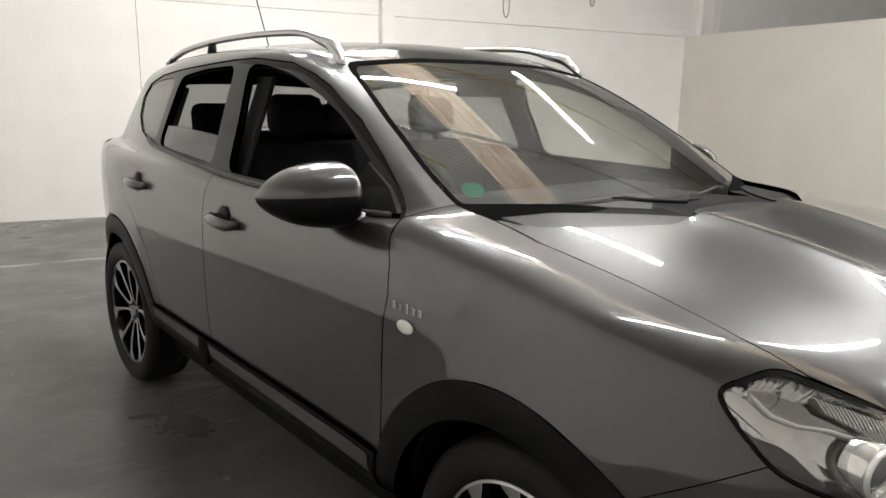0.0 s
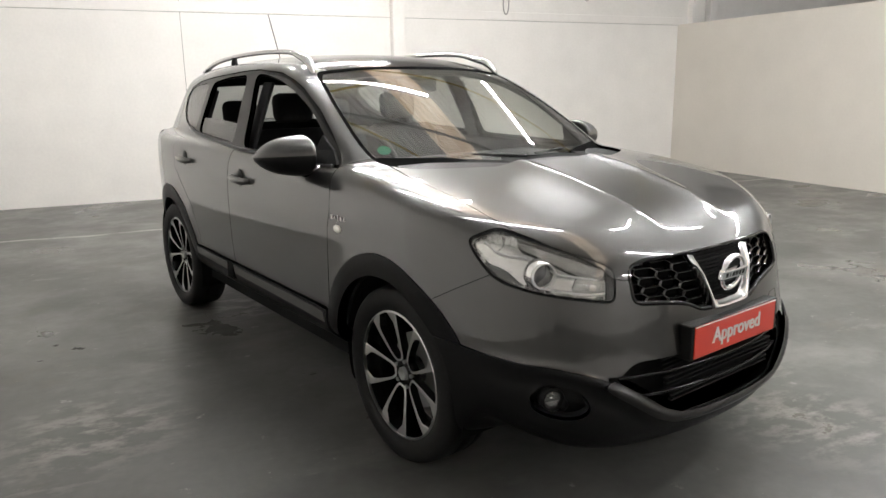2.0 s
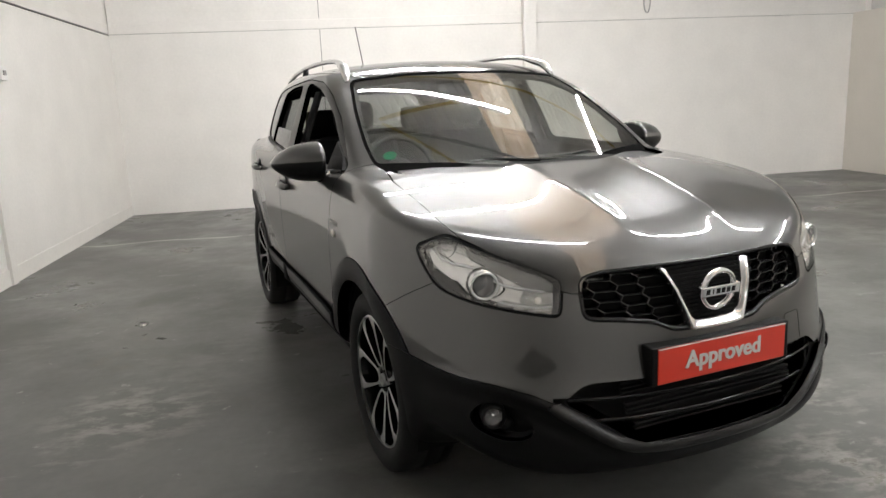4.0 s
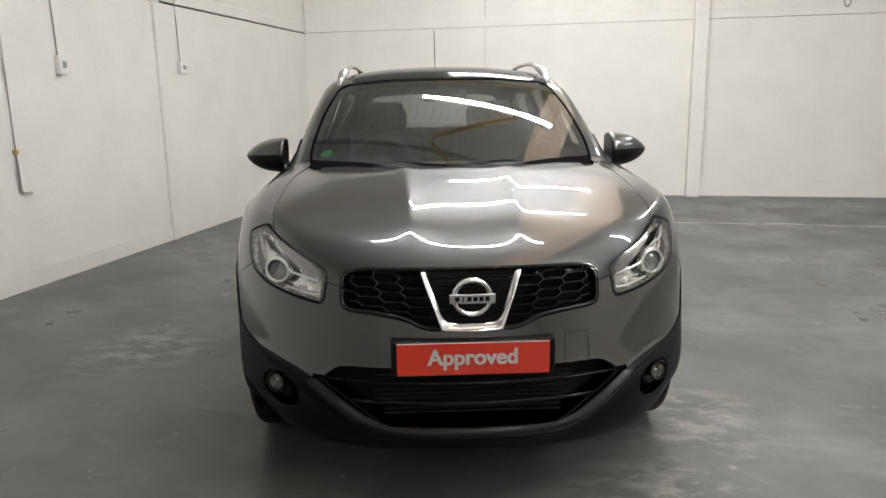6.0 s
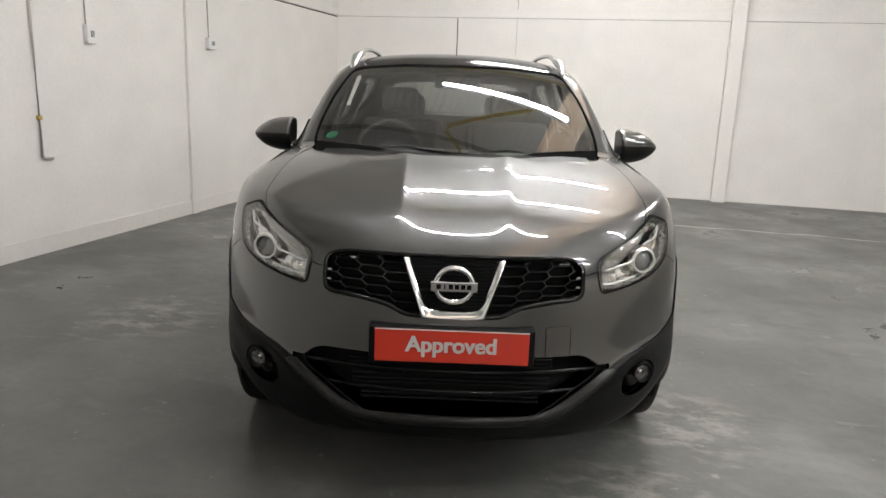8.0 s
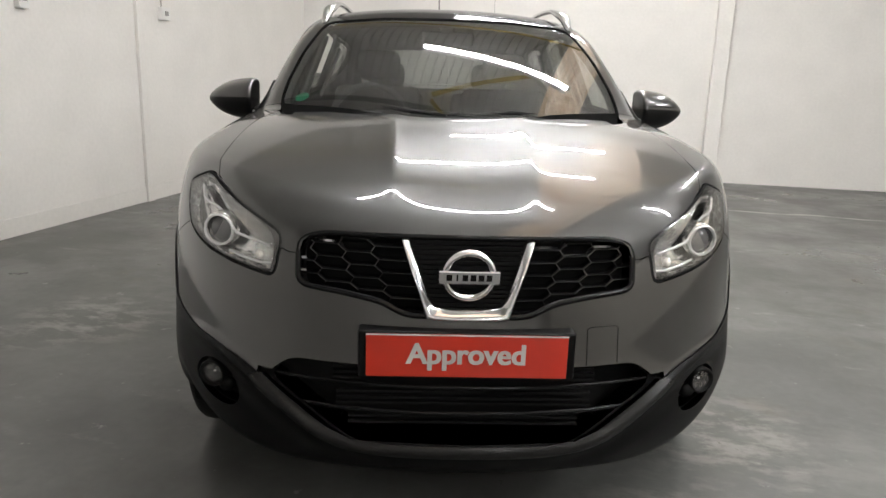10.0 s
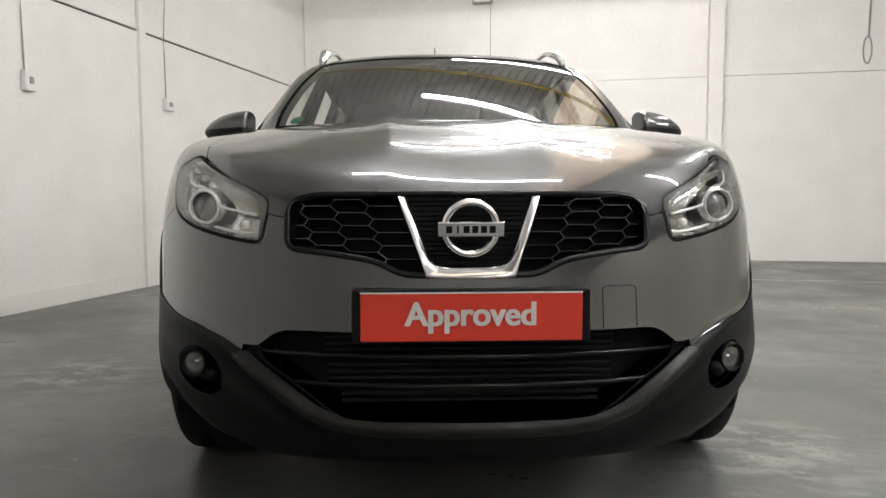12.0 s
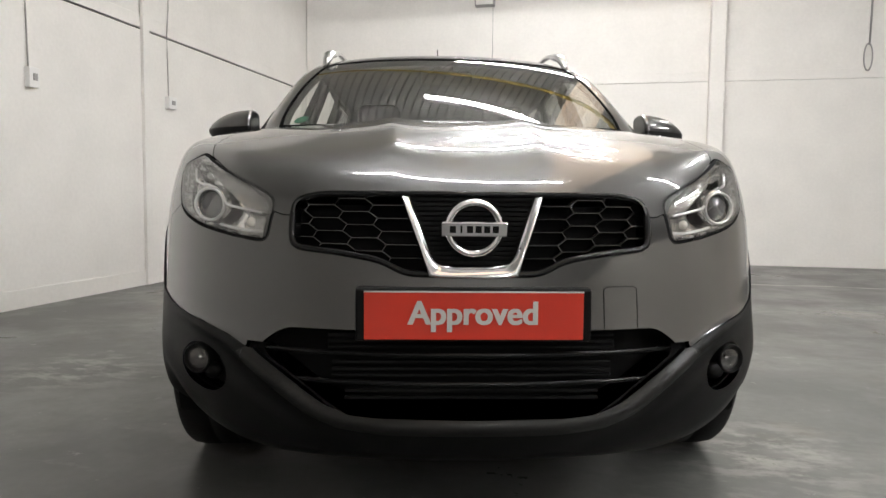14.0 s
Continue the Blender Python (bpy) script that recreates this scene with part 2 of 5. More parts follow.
# ---- mesh tools ----
def raw(name, verts, faces, mat, parent=None, normals=None, smooth=True):
    me = bpy.data.meshes.new(name)
    me.from_pydata([tuple(v) for v in verts], [], [tuple(f) for f in faces])
    me.materials.append(mat)
    if smooth:
        me.polygons.foreach_set("use_smooth", [True] * len(me.polygons))
    if normals is not None:
        me.normals_split_custom_set_from_vertices([tuple(n) for n in normals])
    ob = new(name, me)
    if parent is not None:
        ob.parent = parent
    return ob


def part(name, bm, mat, parent=None, label="", smooth=True):
    me = bpy.data.meshes.new(name)
    bm.to_mesh(me)
    bm.free()
    me.materials.append(mat)
    if smooth:
        me.polygons.foreach_set("use_smooth", [True] * len(me.polygons))
    ob = new(name, me)
    if parent is not None:
        ob.parent = parent
    return tagged(ob, label)


def box(bm, x0, x1, y0, y1, z0, z1, m=None, bevel=0.0):
    r = bmesh.ops.create_cube(bm, size=1.0)
    vs = r["verts"]
    for v in vs:
        v.co = Vector(((x0 + x1) / 2 + v.co.x * (x1 - x0), (y0 + y1) / 2 + v.co.y * (y1 - y0), (z0 + z1) / 2 + v.co.z * (z1 - z0)))
    if bevel:
        es = {e for v in vs for e in v.link_edges}
        r = bmesh.ops.bevel(bm, geom=list(es), offset=bevel, segments=2, affect="EDGES", profile=0.5)
        vs = list({v for f in r["faces"] for v in f.verts} | {v for v in vs if v.is_valid})
    if m is not None:
        bmesh.ops.transform(bm, matrix=m, verts=vs)
    return vs


def tube(bm, points, radius, sides=8, flat=1.0, up=(0, 0, 1)):
    """A swept pipe through points; radius may be a list."""
    pts = [Vector(p) for p in points]
    rings = []
    for i, p in enumerate(pts):
        d = (pts[min(i + 1, len(pts) - 1)] - pts[max(i - 1, 0)]).normalized()
        a = d.cross(Vector(up))
        a = a.normalized() if a.length > 1e-4 else Vector((1, 0, 0))
        b = a.cross(d)
        r = radius[i] if isinstance(radius, (list, tuple)) else radius
        rings.append([bm.verts.new(p + a * (r * math.cos(k * math.tau / sides)) + b * (r * flat * math.sin(k * math.tau / sides))) for k in range(sides)])
    for r0, r1 in zip(rings, rings[1:]):
        for k in range(sides):
            bm.faces.new((r0[k], r0[(k + 1) % sides], r1[(k + 1) % sides], r1[k]))
    bm.faces.new(rings[0][::-1])
    bm.faces.new(rings[-1])


def curve(pairs):
    """A natural cubic through (position, value) pairs, straight beyond its ends."""
    xs, ys = (np.array(v, float) for v in zip(*pairs))
    n = len(xs)
    h = np.diff(xs)
    a = np.zeros((n, n))
    r = np.zeros(n)
    a[0, 0] = a[-1, -1] = 1
    for i in range(1, n - 1):
        a[i, i - 1:i + 2] = h[i - 1], 2 * (h[i - 1] + h[i]), h[i]
        r[i] = 6 * ((ys[i + 1] - ys[i]) / h[i] - (ys[i] - ys[i - 1]) / h[i - 1])
    m = np.linalg.solve(a, r)
    s0 = (ys[1] - ys[0]) / h[0] - h[0] * m[1] / 6
    s1 = (ys[-1] - ys[-2]) / h[-1] + h[-1] * m[-2] / 6

    def value(x):
        x = np.asarray(x, float)
        i = np.clip(np.searchsorted(xs, x) - 1, 0, n - 2)
        d0, d1 = x - xs[i], xs[i + 1] - x
        v = (m[i] * d1 ** 3 + m[i + 1] * d0 ** 3) / (6 * h[i]) + (ys[i] / h[i] - m[i] * h[i] / 6) * d1 + (ys[i + 1] / h[i] - m[i + 1] * h[i] / 6) * d0
        v = np.where(x < xs[0], ys[0] + s0 * (x - xs[0]), v)
        return np.where(x > xs[-1], ys[-1] + s1 * (x - xs[-1]), v)
    return value


def smax(a, b, k):
    h = np.maximum(k - np.abs(a - b), 0) / k
    return np.maximum(a, b) + h * h * k / 4


def smin(a, b, k):
    return -smax(-a, -b, k)


def step(t):
    return 0.5 + 0.5 * np.tanh(2 * t)


# ---- the car's skin: one solid, cut into panels below ----
PLAN = curve([(0.0, 0.895), (0.4, 0.907), (0.9, 0.909), (1.6, 0.900), (2.4, 0.903), (3.2, 0.901), (3.6, 0.882), (3.9, 0.834), (4.15, 0.752), (4.35, 0.63)])
SECT = curve([(0.15, -0.09), (0.3, -0.05), (0.5, -0.014), (0.7, -0.002), (0.85, 0.0), (0.97, -0.006), (1.05, -0.022), (1.11, -0.05), (1.16, -0.09), (1.27, -0.2)])
NOSE = curve([(0.15, 0.16), (0.22, 0.07), (0.3, 0.018), (0.38, 0.004), (0.45, 0.006), (0.52, 0.022), (0.6, 0.038), (0.7, 0.055), (0.8, 0.078), (0.88, 0.115), (0.95, 0.165), (1.1, 0.31)])
DECK = curve([(0.0, 0.80), (0.12, 0.875), (0.25, 0.945), (0.45, 1.015), (0.7, 1.075), (1.0, 1.121), (1.25, 1.144), (1.6, 1.165), (2.5, 1.175), (4.4, 1.2)])
ROOFLINE = curve([(1.5, 1.41), (1.9, 1.545), (2.2, 1.594), (2.6, 1.617), (3.0, 1.616), (3.5, 1.587), (4.0, 1.522)])
GLASS_PLAN = curve([(1.1, -0.075), (1.7, -0.025), (2.3, 0.0), (3.0, -0.008), (3.5, -0.05), (4.0, -0.13)])
SCREEN = curve([(1.0, 0.86), (1.12, 1.08), (1.3, 1.43), (1.53, 1.94), (1.7, 2.36)])
RIDGE_LINE = curve([(0.0, 0.323), (0.2, 0.323), (0.31, 0.334), (0.386, 0.362), (0.461, 0.411), (0.54, 0.462), (0.62, 0.50), (0.75, 0.535), (0.95, 0.56)])
FRONT_AXLE, REAR_AXLE, AXLE_Z = 0.885, 3.515, 0.347


def skin(x, y, z):
    ax = np.abs(x)
    t = z - 0.055 * (y - 2.2)
    side = ax - (PLAN(y) + SECT(t))
    for axle in (FRONT_AXLE, REAR_AXLE):
        r = np.sqrt((y - axle) ** 2 + (z - AXLE_Z) ** 2)
        side = side - 0.010 * np.exp(-((r - 0.44) / 0.07) ** 2)
    x2 = ax * ax
    front = NOSE(z) + 0.311 * x2 + 0.455 * ax ** 5 - y
    front = front + 0.014 * np.exp(-((z - RIDGE_LINE(ax)) / 0.016) ** 2) * step((0.75 - ax) / 0.12) * -1.0
    front = front + 0.010 * np.exp(-((z - RIDGE_LINE(ax) + 0.055) / 0.03) ** 2) * step((ax - 0.25) / 0.1) * step((0.8 - ax) / 0.1)
    crown = 0.045 * x2 + 0.04 * x2 * x2
    d = ax - (0.205 + 0.045 * (y - 0.5))
    soft_d = np.sqrt(d * d + 0.000256)
    ridge = np.where(d > 0, 0.020 * np.exp(-(soft_d - 0.016) / 0.085), 0.006 + 0.014 * np.exp(-(soft_d - 0.016) / 0.055))
    bulge = ridge * step((y - 0.24) / 0.12)
    top = z - (DECK(y) - crown + bulge)
    low = smax(smax(side, 0.8 * front, 0.085), top, 0.05)
    low = smax(low, 0.2 + 1.0 * np.maximum(ax - 0.42, 0) ** 2 * step((0.5 - y) / 0.12) - z, 0.06)
    tuck = 0.617 * (ax - 0.882) - 0.787 * (z - 0.405) - 0.5 * (1 - step((y - 1.22) / 0.06) * step((3.16 - y) / 0.06))
    low = smax(low, tuck, 0.03)
    low = smax(low, y - (4.32 - 0.25 * x2 - 0.4 * x2 ** 3 - 0.12 * (z - 0.8) ** 2), 0.12)
    return smin(low, house(x, y, z), 0.02)


def house(x, y, z):
    """The cabin above the belt line: windscreen, flanks, roof and tail."""
    ax = np.abs(x)
    x2 = ax * ax
    screen = 0.43 * (SCREEN(z) + (0.436 - 0.4 * (z - 1.11)) * x2 - y)
    flank = ax - (0.832 + GLASS_PLAN(y) - 0.34 * (z - 1.13) - 0.14 * (z - 1.13) ** 2)
    roof = z - (ROOFLINE(y) - 0.10 * x2 - 0.1 * x2 * x2)
    back = 0.8 * (y - (4.22 - 0.75 * (z - 1.13) - 0.2 * x2))
    cabin = smax(smax(smax(screen, flank, 0.05), roof, 0.06), back, 0.1)
    return smax(cabin, 0.95 - z, 0.02)


def surface(f, lo, hi, h):
    """Surface nets of f = 0 over a box, drawn tight onto it: verts, normals, triangles."""
    ax = [np.arange(a, b + h, h) for a, b in zip(lo, hi)]
    d = f(ax[0][:, None, None], ax[1][None, :, None], ax[2][None, None, :])
    n = [len(a) - 1 for a in ax]
    s = d < 0
    cnt = np.zeros(n, np.int8)
    for i in (0, 1):
        for j in (0, 1):
            for k in (0, 1):
                cnt += s[i:i + n[0], j:j + n[1], k:k + n[2]]
    live = np.argwhere((cnt > 0) & (cnt < 8))
    index = -np.ones(n, np.int64)
    index[tuple(live.T)] = np.arange(len(live))
    acc, num = np.zeros((len(live), 3)), np.zeros(len(live))
    for axis in range(3):
        o1, o2 = [a for a in range(3) if a != axis]
        for p in (0, 1):
            for q in (0, 1):
                c0 = live.copy()
                c0[:, o1] += p
                c0[:, o2] += q
                c1 = c0.copy()
                c1[:, axis] += 1
                v0, v1 = d[tuple(c0.T)], d[tuple(c1.T)]
                hit = (v0 < 0) != (v1 < 0)
                w = np.where(hit, v0 / np.where(hit, v0 - v1, 1), 0)
                pos = c0.astype(float)
                pos[:, axis] += w
                acc[hit] += pos[hit]
                num[hit] += 1
    verts = np.array(lo) + h * acc / num[:, None]
    quads = []
    for axis in range(3):
        o1, o2 = [(1, 2), (2, 0), (0, 1)][axis]
        a = np.moveaxis(s, axis, 0)
        edge = np.argwhere(np.moveaxis(a[:-1] != a[1:], 0, axis))
        edge = edge[(edge[:, o1] > 0) & (edge[:, o2] > 0) & (edge[:, o1] < n[o1]) & (edge[:, o2] < n[o2])]
        cells = []
        for p, q in ((-1, -1), (0, -1), (0, 0), (-1, 0)):
            c = edge.copy()
            c[:, o1] += p
            c[:, o2] += q
            cells.append(index[tuple(c.T)])
        quad = np.stack(cells, 1)
        flip = ~s[tuple(edge.T)]
        quad[flip] = quad[flip][:, ::-1]
        quads.append(quad)
    quads = np.concatenate(quads)
    for _ in range(4):
        g = gradient(f, verts)
        move = (f(*verts.T) / np.maximum((g * g).sum(1), 0.05))[:, None] * g
        verts -= np.clip(move, -h, h)
    normal = gradient(f, verts)
    normal /= np.linalg.norm(normal, axis=1)[:, None]
    tris = np.concatenate([quads[:, [0, 1, 2]], quads[:, [0, 2, 3]]])
    return verts, normal, tris


def gradient(f, p, e=0.002):
    x, y, z = p.T
    return np.stack([f(x + e, y, z) - f(x - e, y, z), f(x, y + e, z) - f(x, y - e, z), f(x, y, z + e) - f(x, y, z - e)], 1) / (2 * e)


def onto(f, shell):
    """A shell drawn onto the surface f = 0, with its normals."""
    v, _, tri = shell
    v = v.copy()
    for _ in range(4):
        g = gradient(f, v)
        v -= np.clip((f(*v.T) / np.maximum((g * g).sum(1), 0.05))[:, None] * g, -0.01, 0.01)
    g = gradient(f, v)
    return v, g / np.linalg.norm(g, axis=1)[:, None], tri


def split(shell, value):
    """Quarter the triangles that the line value = 0 crosses."""
    v, nrm, tri = shell
    f = value(v)[tri]
    hit = (f.min(1) < 0) & (f.max(1) > 0)
    t = tri[hit]
    if not len(t):
        return shell
    mids, mn, n0 = [], [], len(v)
    for i, j in ((0, 1), (1, 2), (2, 0)):
        mids.append((v[t[:, i]] + v[t[:, j]]) / 2)
        m = nrm[t[:, i]] + nrm[t[:, j]]
        mn.append(m / np.linalg.norm(m, axis=1)[:, None])
    k = n0 + np.arange(len(t))
    a, b, c = k, k + len(t), k + 2 * len(t)
    more = [np.stack(q, 1) for q in ((t[:, 0], a, c), (a, t[:, 1], b), (c, b, t[:, 2]), (a, b, c))]
    return np.concatenate([v, *mids]), np.concatenate([nrm, *mn]), np.concatenate([tri[~hit], *more])


def cut(shell, value, fine=2):
    """The part of a shell (verts, normals, triangles) where value < 0."""
    for _ in range(fine):
        shell = split(shell, value)
    v, nrm, tri = shell
    f = value(v)
    f = np.where(np.abs(f) < 1e-7, -1e-7, f)
    inside = f[tri] < 0
    c = inside.sum(1)
    keep = [tri[c == 3]]
    nv, nn, base = [v], [nrm], len(v)
    for want in (1, 2):
        sel = c == want
        t, ins = tri[sel], inside[sel]
        if not len(t):
            continue
        lone = np.argmax(ins if want == 1 else ~ins, 1)
        r = np.arange(len(t))
        a, b, d = t[r, lone], t[r, (lone + 1) % 3], t[r, (lone + 2) % 3]
        cuts = []
        for o in (b, d):
            w = (f[a] / (f[a] - f[o]))[:, None]
            nv.append(v[a] + w * (v[o] - v[a]))
            m = nrm[a] + w * (nrm[o] - nrm[a])
            nn.append(m / np.linalg.norm(m, axis=1)[:, None])
            cuts.append(base + r)
            base += len(t)
        ab, ad = cuts
        if want == 1:
            keep.append(np.stack([a, ab, ad], 1))
        else:
            keep += [np.stack([ab, b, d], 1), np.stack([ab, d, ad], 1)]
    v, nrm, tri = np.concatenate(nv), np.concatenate(nn), np.concatenate(keep)
    key, first, back = np.unique(np.round(v[np.unique(tri)] * 2e4).astype(np.int64), axis=0, return_index=True, return_inverse=True)
    used = np.unique(tri)
    remap = np.zeros(len(v), np.int64)
    remap[used] = back.ravel()
    tri = remap[tri]
    good = (tri[:, 0] != tri[:, 1]) & (tri[:, 1] != tri[:, 2]) & (tri[:, 0] != tri[:, 2])
    return v[used][first], nrm[used][first], tri[good]


def rim(tri):
    """Boundary edges of a triangle list."""
    e = np.concatenate([tri[:, [0, 1]], tri[:, [1, 2]], tri[:, [2, 0]]])
    seen = {}
    for a, b in e.tolist():
        key = (a, b) if a < b else (b, a)
        seen[key] = None if key in seen else (a, b)
    return [p for p in seen.values() if p]


def panel(name, shell, mat, parent, depth=0.014, lift=0.0, mirror=None, label=""):
    """A panel with turned-in edges. mirror: None as it is, 'both' joined with its mirror image, 'flip' the mirror image alone."""
    v, nrm, tri = shell
    middle = np.abs(v[:, 0]) < 1e-4
    v = v + nrm * lift
    v[middle, 0] = 0
    edges = np.array([p for p in rim(tri) if not (abs(v[p[0], 0]) < 1e-4 and abs(v[p[1], 0]) < 1e-4) and not (abs(v[p[0], 1] - 0.66) < 1e-4 and abs(v[p[1], 1] - 0.66) < 1e-4)], dtype=int).reshape(-1, 2)
    lip = len(v)
    ev = edges.ravel()
    inward = v[ev] - nrm[ev] * depth
    mid = (v[edges[:, 0]] - v[edges[:, 1]])
    out = np.cross(nrm[edges[:, 0]], mid)
    out /= np.maximum(np.linalg.norm(out, axis=1), 1e-9)[:, None]
    out2 = -np.repeat(out, 2, 0)
    k = len(ev)
    verts = np.concatenate([v, v[ev], inward])
    normals = np.concatenate([nrm, out2, out2])
    i = np.arange(len(edges)) * 2
    a, b, c, d = lip + i, lip + i + 1, lip + k + i + 1, lip + k + i
    walls = np.concatenate([np.stack([b, a, c], 1), np.stack([a, d, c], 1)]) if depth else np.zeros((0, 3), int)
    tris = np.concatenate([tri, walls])
    if not depth:
        verts, normals = v, nrm
    if mirror:
        flip = np.array([-1, 1, 1])
        mv, mn, mt = verts * flip, normals * flip, tris[:, ::-1]
        if mirror == "both":
            other = np.where(np.abs(verts[:, 0]) < 1e-4, np.arange(len(verts)), np.arange(len(verts)) + len(verts))
            seam = np.abs(verts[:, 0]) < 1e-4
            normals[seam, 0] = 0
            verts, normals, tris = np.concatenate([verts, mv]), np.concatenate([normals, mn]), np.concatenate([tris, other[mt]])
        else:
            verts, normals, tris = mv, mn, mt
    return tagged(raw(name, verts, tris, mat, parent, normals), label)


def soft(pts, n=2):
    """A closed outline with its corners rounded off."""
    p = np.array(pts, float)
    for _ in range(n):
        q = np.roll(p, -1, 0)
        p = np.stack([0.75 * p + 0.25 * q, 0.25 * p + 0.75 * q], 1).reshape(-1, 2)
    return p


def rounded(pts, r):
    """A closed outline with each corner turned in a small curve."""
    out, n = [], len(pts)
    for i in range(n):
        p, c, q = (Vector(pts[(i + k) % n]) for k in (-1, 0, 1))
        a = c + (p - c).normalized() * min(r, 0.45 * (p - c).length)
        b = c + (q - c).normalized() * min(r, 0.45 * (q - c).length)
        for t in (0, 0.25, 0.5, 0.75, 1):
            out.append(tuple(a * (1 - t) ** 2 + c * 2 * t * (1 - t) + b * t * t))
    return out


def inside(pts, a, b):
    """Signed distance of points (a, b) to a closed outline, negative inside."""
    p = np.asarray(pts, float)
    q = np.roll(p, -1, 0)
    best = np.full(a.shape, 1e9)
    odd = np.zeros(a.shape, bool)
    for (x0, y0), (x1, y1) in zip(p, q):
        dx, dy = x1 - x0, y1 - y0
        w = np.clip(((a - x0) * dx + (b - y0) * dy) / (dx * dx + dy * dy + 1e-12), 0, 1)
        best = np.minimum(best, (a - x0 - w * dx) ** 2 + (b - y0 - w * dy) ** 2)
        if y0 != y1:
            odd ^= ((y0 > b) != (y1 > b)) & (a < x0 + (b - y0) * dx / dy)
    return np.where(odd, -1, 1) * np.sqrt(best)


def front_view(pts):
    return lambda v: inside(pts, v[:, 0], v[:, 2])


def side_view(pts):
    return lambda v: inside(pts, v[:, 1], v[:, 2])


def top_view(pts):
    return lambda v: inside(pts, v[:, 0], v[:, 1])


def corner_view(pts):
    return lambda v: inside(pts, 0.8 * v[:, 0] + 0.6 * v[:, 1], v[:, 2])


def both(*fs):
    return lambda v: np.maximum.reduce([f(v) for f in fs])


def grown(f, d):
    return lambda v: f(v) - d


def outside(f, gap=0.0):
    return lambda v: gap - f(v)



# ---- the room ----
def slab(name, a0, a1, b0, b1, z0, z1, mat, label, bevel=0.0):
    """A block of the setting, in the room's own axes."""
    bm = bmesh.new()
    box(bm, a0, a1, b0, b1, z0, z1, bevel=bevel)
    ob = part(name, bm, mat, None, label, smooth=False)
    ob.matrix_world = ROOM
    return tagged(ob, label, kind="structure")


CEILING_Z = 4.6
LEDGE_Z = 2.42
slab("floor", -0.3, 16.3, -18.3, 0.3, -0.2, 0, FLOOR, "worn grey painted concrete floor with pale scuffs")
slab("wall_west", -0.3, 0, -18.3, 0.3, 0, LEDGE_Z - 0.02, WALL, "white painted blockwork wall below a ledge")
slab("wall_west_upper", -0.3, -0.015, -18.3, 0.3, LEDGE_Z, CEILING_Z + 0.6, WALL, "unseen white wall added to close the room above the ledge")
slab("wall_west_joint", -0.3, -0.03, -18.3, 0.3, LEDGE_Z - 0.02, LEDGE_Z, JOINT, "dark open joint along the wall")
slab("wall_north", 0, 2.754, 0, 0.3, 0, LEDGE_Z - 0.006, WALL, "unseen white wall added to close the room panel")
slab("wall_north_middle", 2.760, 16.3, 0, 0.3, 0, LEDGE_Z - 0.006, WALL, "unseen white wall added to close the room panel")
slab("wall_north_upper", 0, 2.754, 0.012, 0.3, LEDGE_Z, CEILING_Z + 0.6, WALL, "white painted upper wall panel")
slab("wall_north_upper_middle", 2.760, 16.3, 0.012, 0.3, LEDGE_Z, CEILING_Z + 0.6, WALL, "white painted upper wall panel")
slab("wall_north_joint", 0, 16.3, 0.03, 0.3, LEDGE_Z - 0.006, LEDGE_Z, JOINT, "dark open joint along the wall")
slab("wall_west_band", -0.3, -0.004, -18.3, 0.3, LEDGE_Z, LEDGE_Z + 0.125, WALL, "white painted band above the joint", 0.01)
slab("wall_north_band", 0, 16.3, 0.004, 0.3, LEDGE_Z, LEDGE_Z + 0.125, WALL, "white painted band above the joint", 0.006)
slab("wall_north_seam", 2.754, 2.760, 0.02, 0.3, 0, CEILING_Z + 0.6, JOINT, "dark upright joint between wall panels")
slab("wall_east", 10.93, 11.07, -16.5, 0, 0, 2.425, BEIGE, "beige painted partition wall")
slab("wall_east_far", 16.0, 16.3, -18.3, 0, 0, CEILING_Z + 0.6, GREY_WALL, "grey wall beyond the partition")
# unseen wall added to close the room, set back to dim the car's front
slab("wall_south", 0, 16.0, -18.3, -18.0, 0, CEILING_Z + 0.6, WALL, "unseen white wall added to close the room")
slab("baseboard", 0, 0.012, -18.0, 0, 0, 0.14, WALL, "thick painted skirting along the wall")
slab("pier", 0, 0.035, -3.985, -3.885, 0, CEILING_Z + 0.2, WALL, "narrow white painted pier", 0.004)
slab("column", 5.635, 5.815, -0.13, 0, 0, CEILING_Z + 0.2, WALL, "white painted steel column", 0.006)
slab("column_far", 11.13, 11.34, -0.13, 0, 2.425, CEILING_Z + 0.2, WALL, "white painted steel column", 0.006)
slab("column_end", 11.52, 11.67, -0.13, 0, 2.425, CEILING_Z + 0.2, WALL, "white painted steel column", 0.006)


def corrugated(name, a0, a1, b0, b1, z, mat, label, pitch=0.13, depth=0.065):
    """A corrugated roof sheet whose ribs run away from the back wall."""
    n = int((a1 - a0) / pitch * 12)
    verts, faces = [], []
    for i in range(n + 1):
        a = a0 + (a1 - a0) * i / n
        h = z + depth * max(0.0, math.sin(math.tau * a / pitch)) ** 7
        for b in (b0, b1):
            verts += [(a, b, h), (a, b, h + 0.02)]
    for i in range(n):
        k = 4 * i
        faces += [(k, k + 4, k + 6, k + 2), (k + 1, k + 3, k + 7, k + 5), (k, k + 1, k + 5, k + 4), (k + 2, k + 6, k + 7, k + 3)]
    ob = raw(name, verts, faces, mat)
    ob.matrix_world = ROOM
    return tagged(ob, label, kind="structure")


corrugated("ceiling", -0.3, 4.68, -18.3, 0.3, CEILING_Z, SHEET, "grey corrugated roof sheeting")
corrugated("ceiling_rooflight", 4.68, 5.40, -18.3, 0.3, CEILING_Z + 0.005, TAN_SHEET, "tan corrugated rooflight sheets")
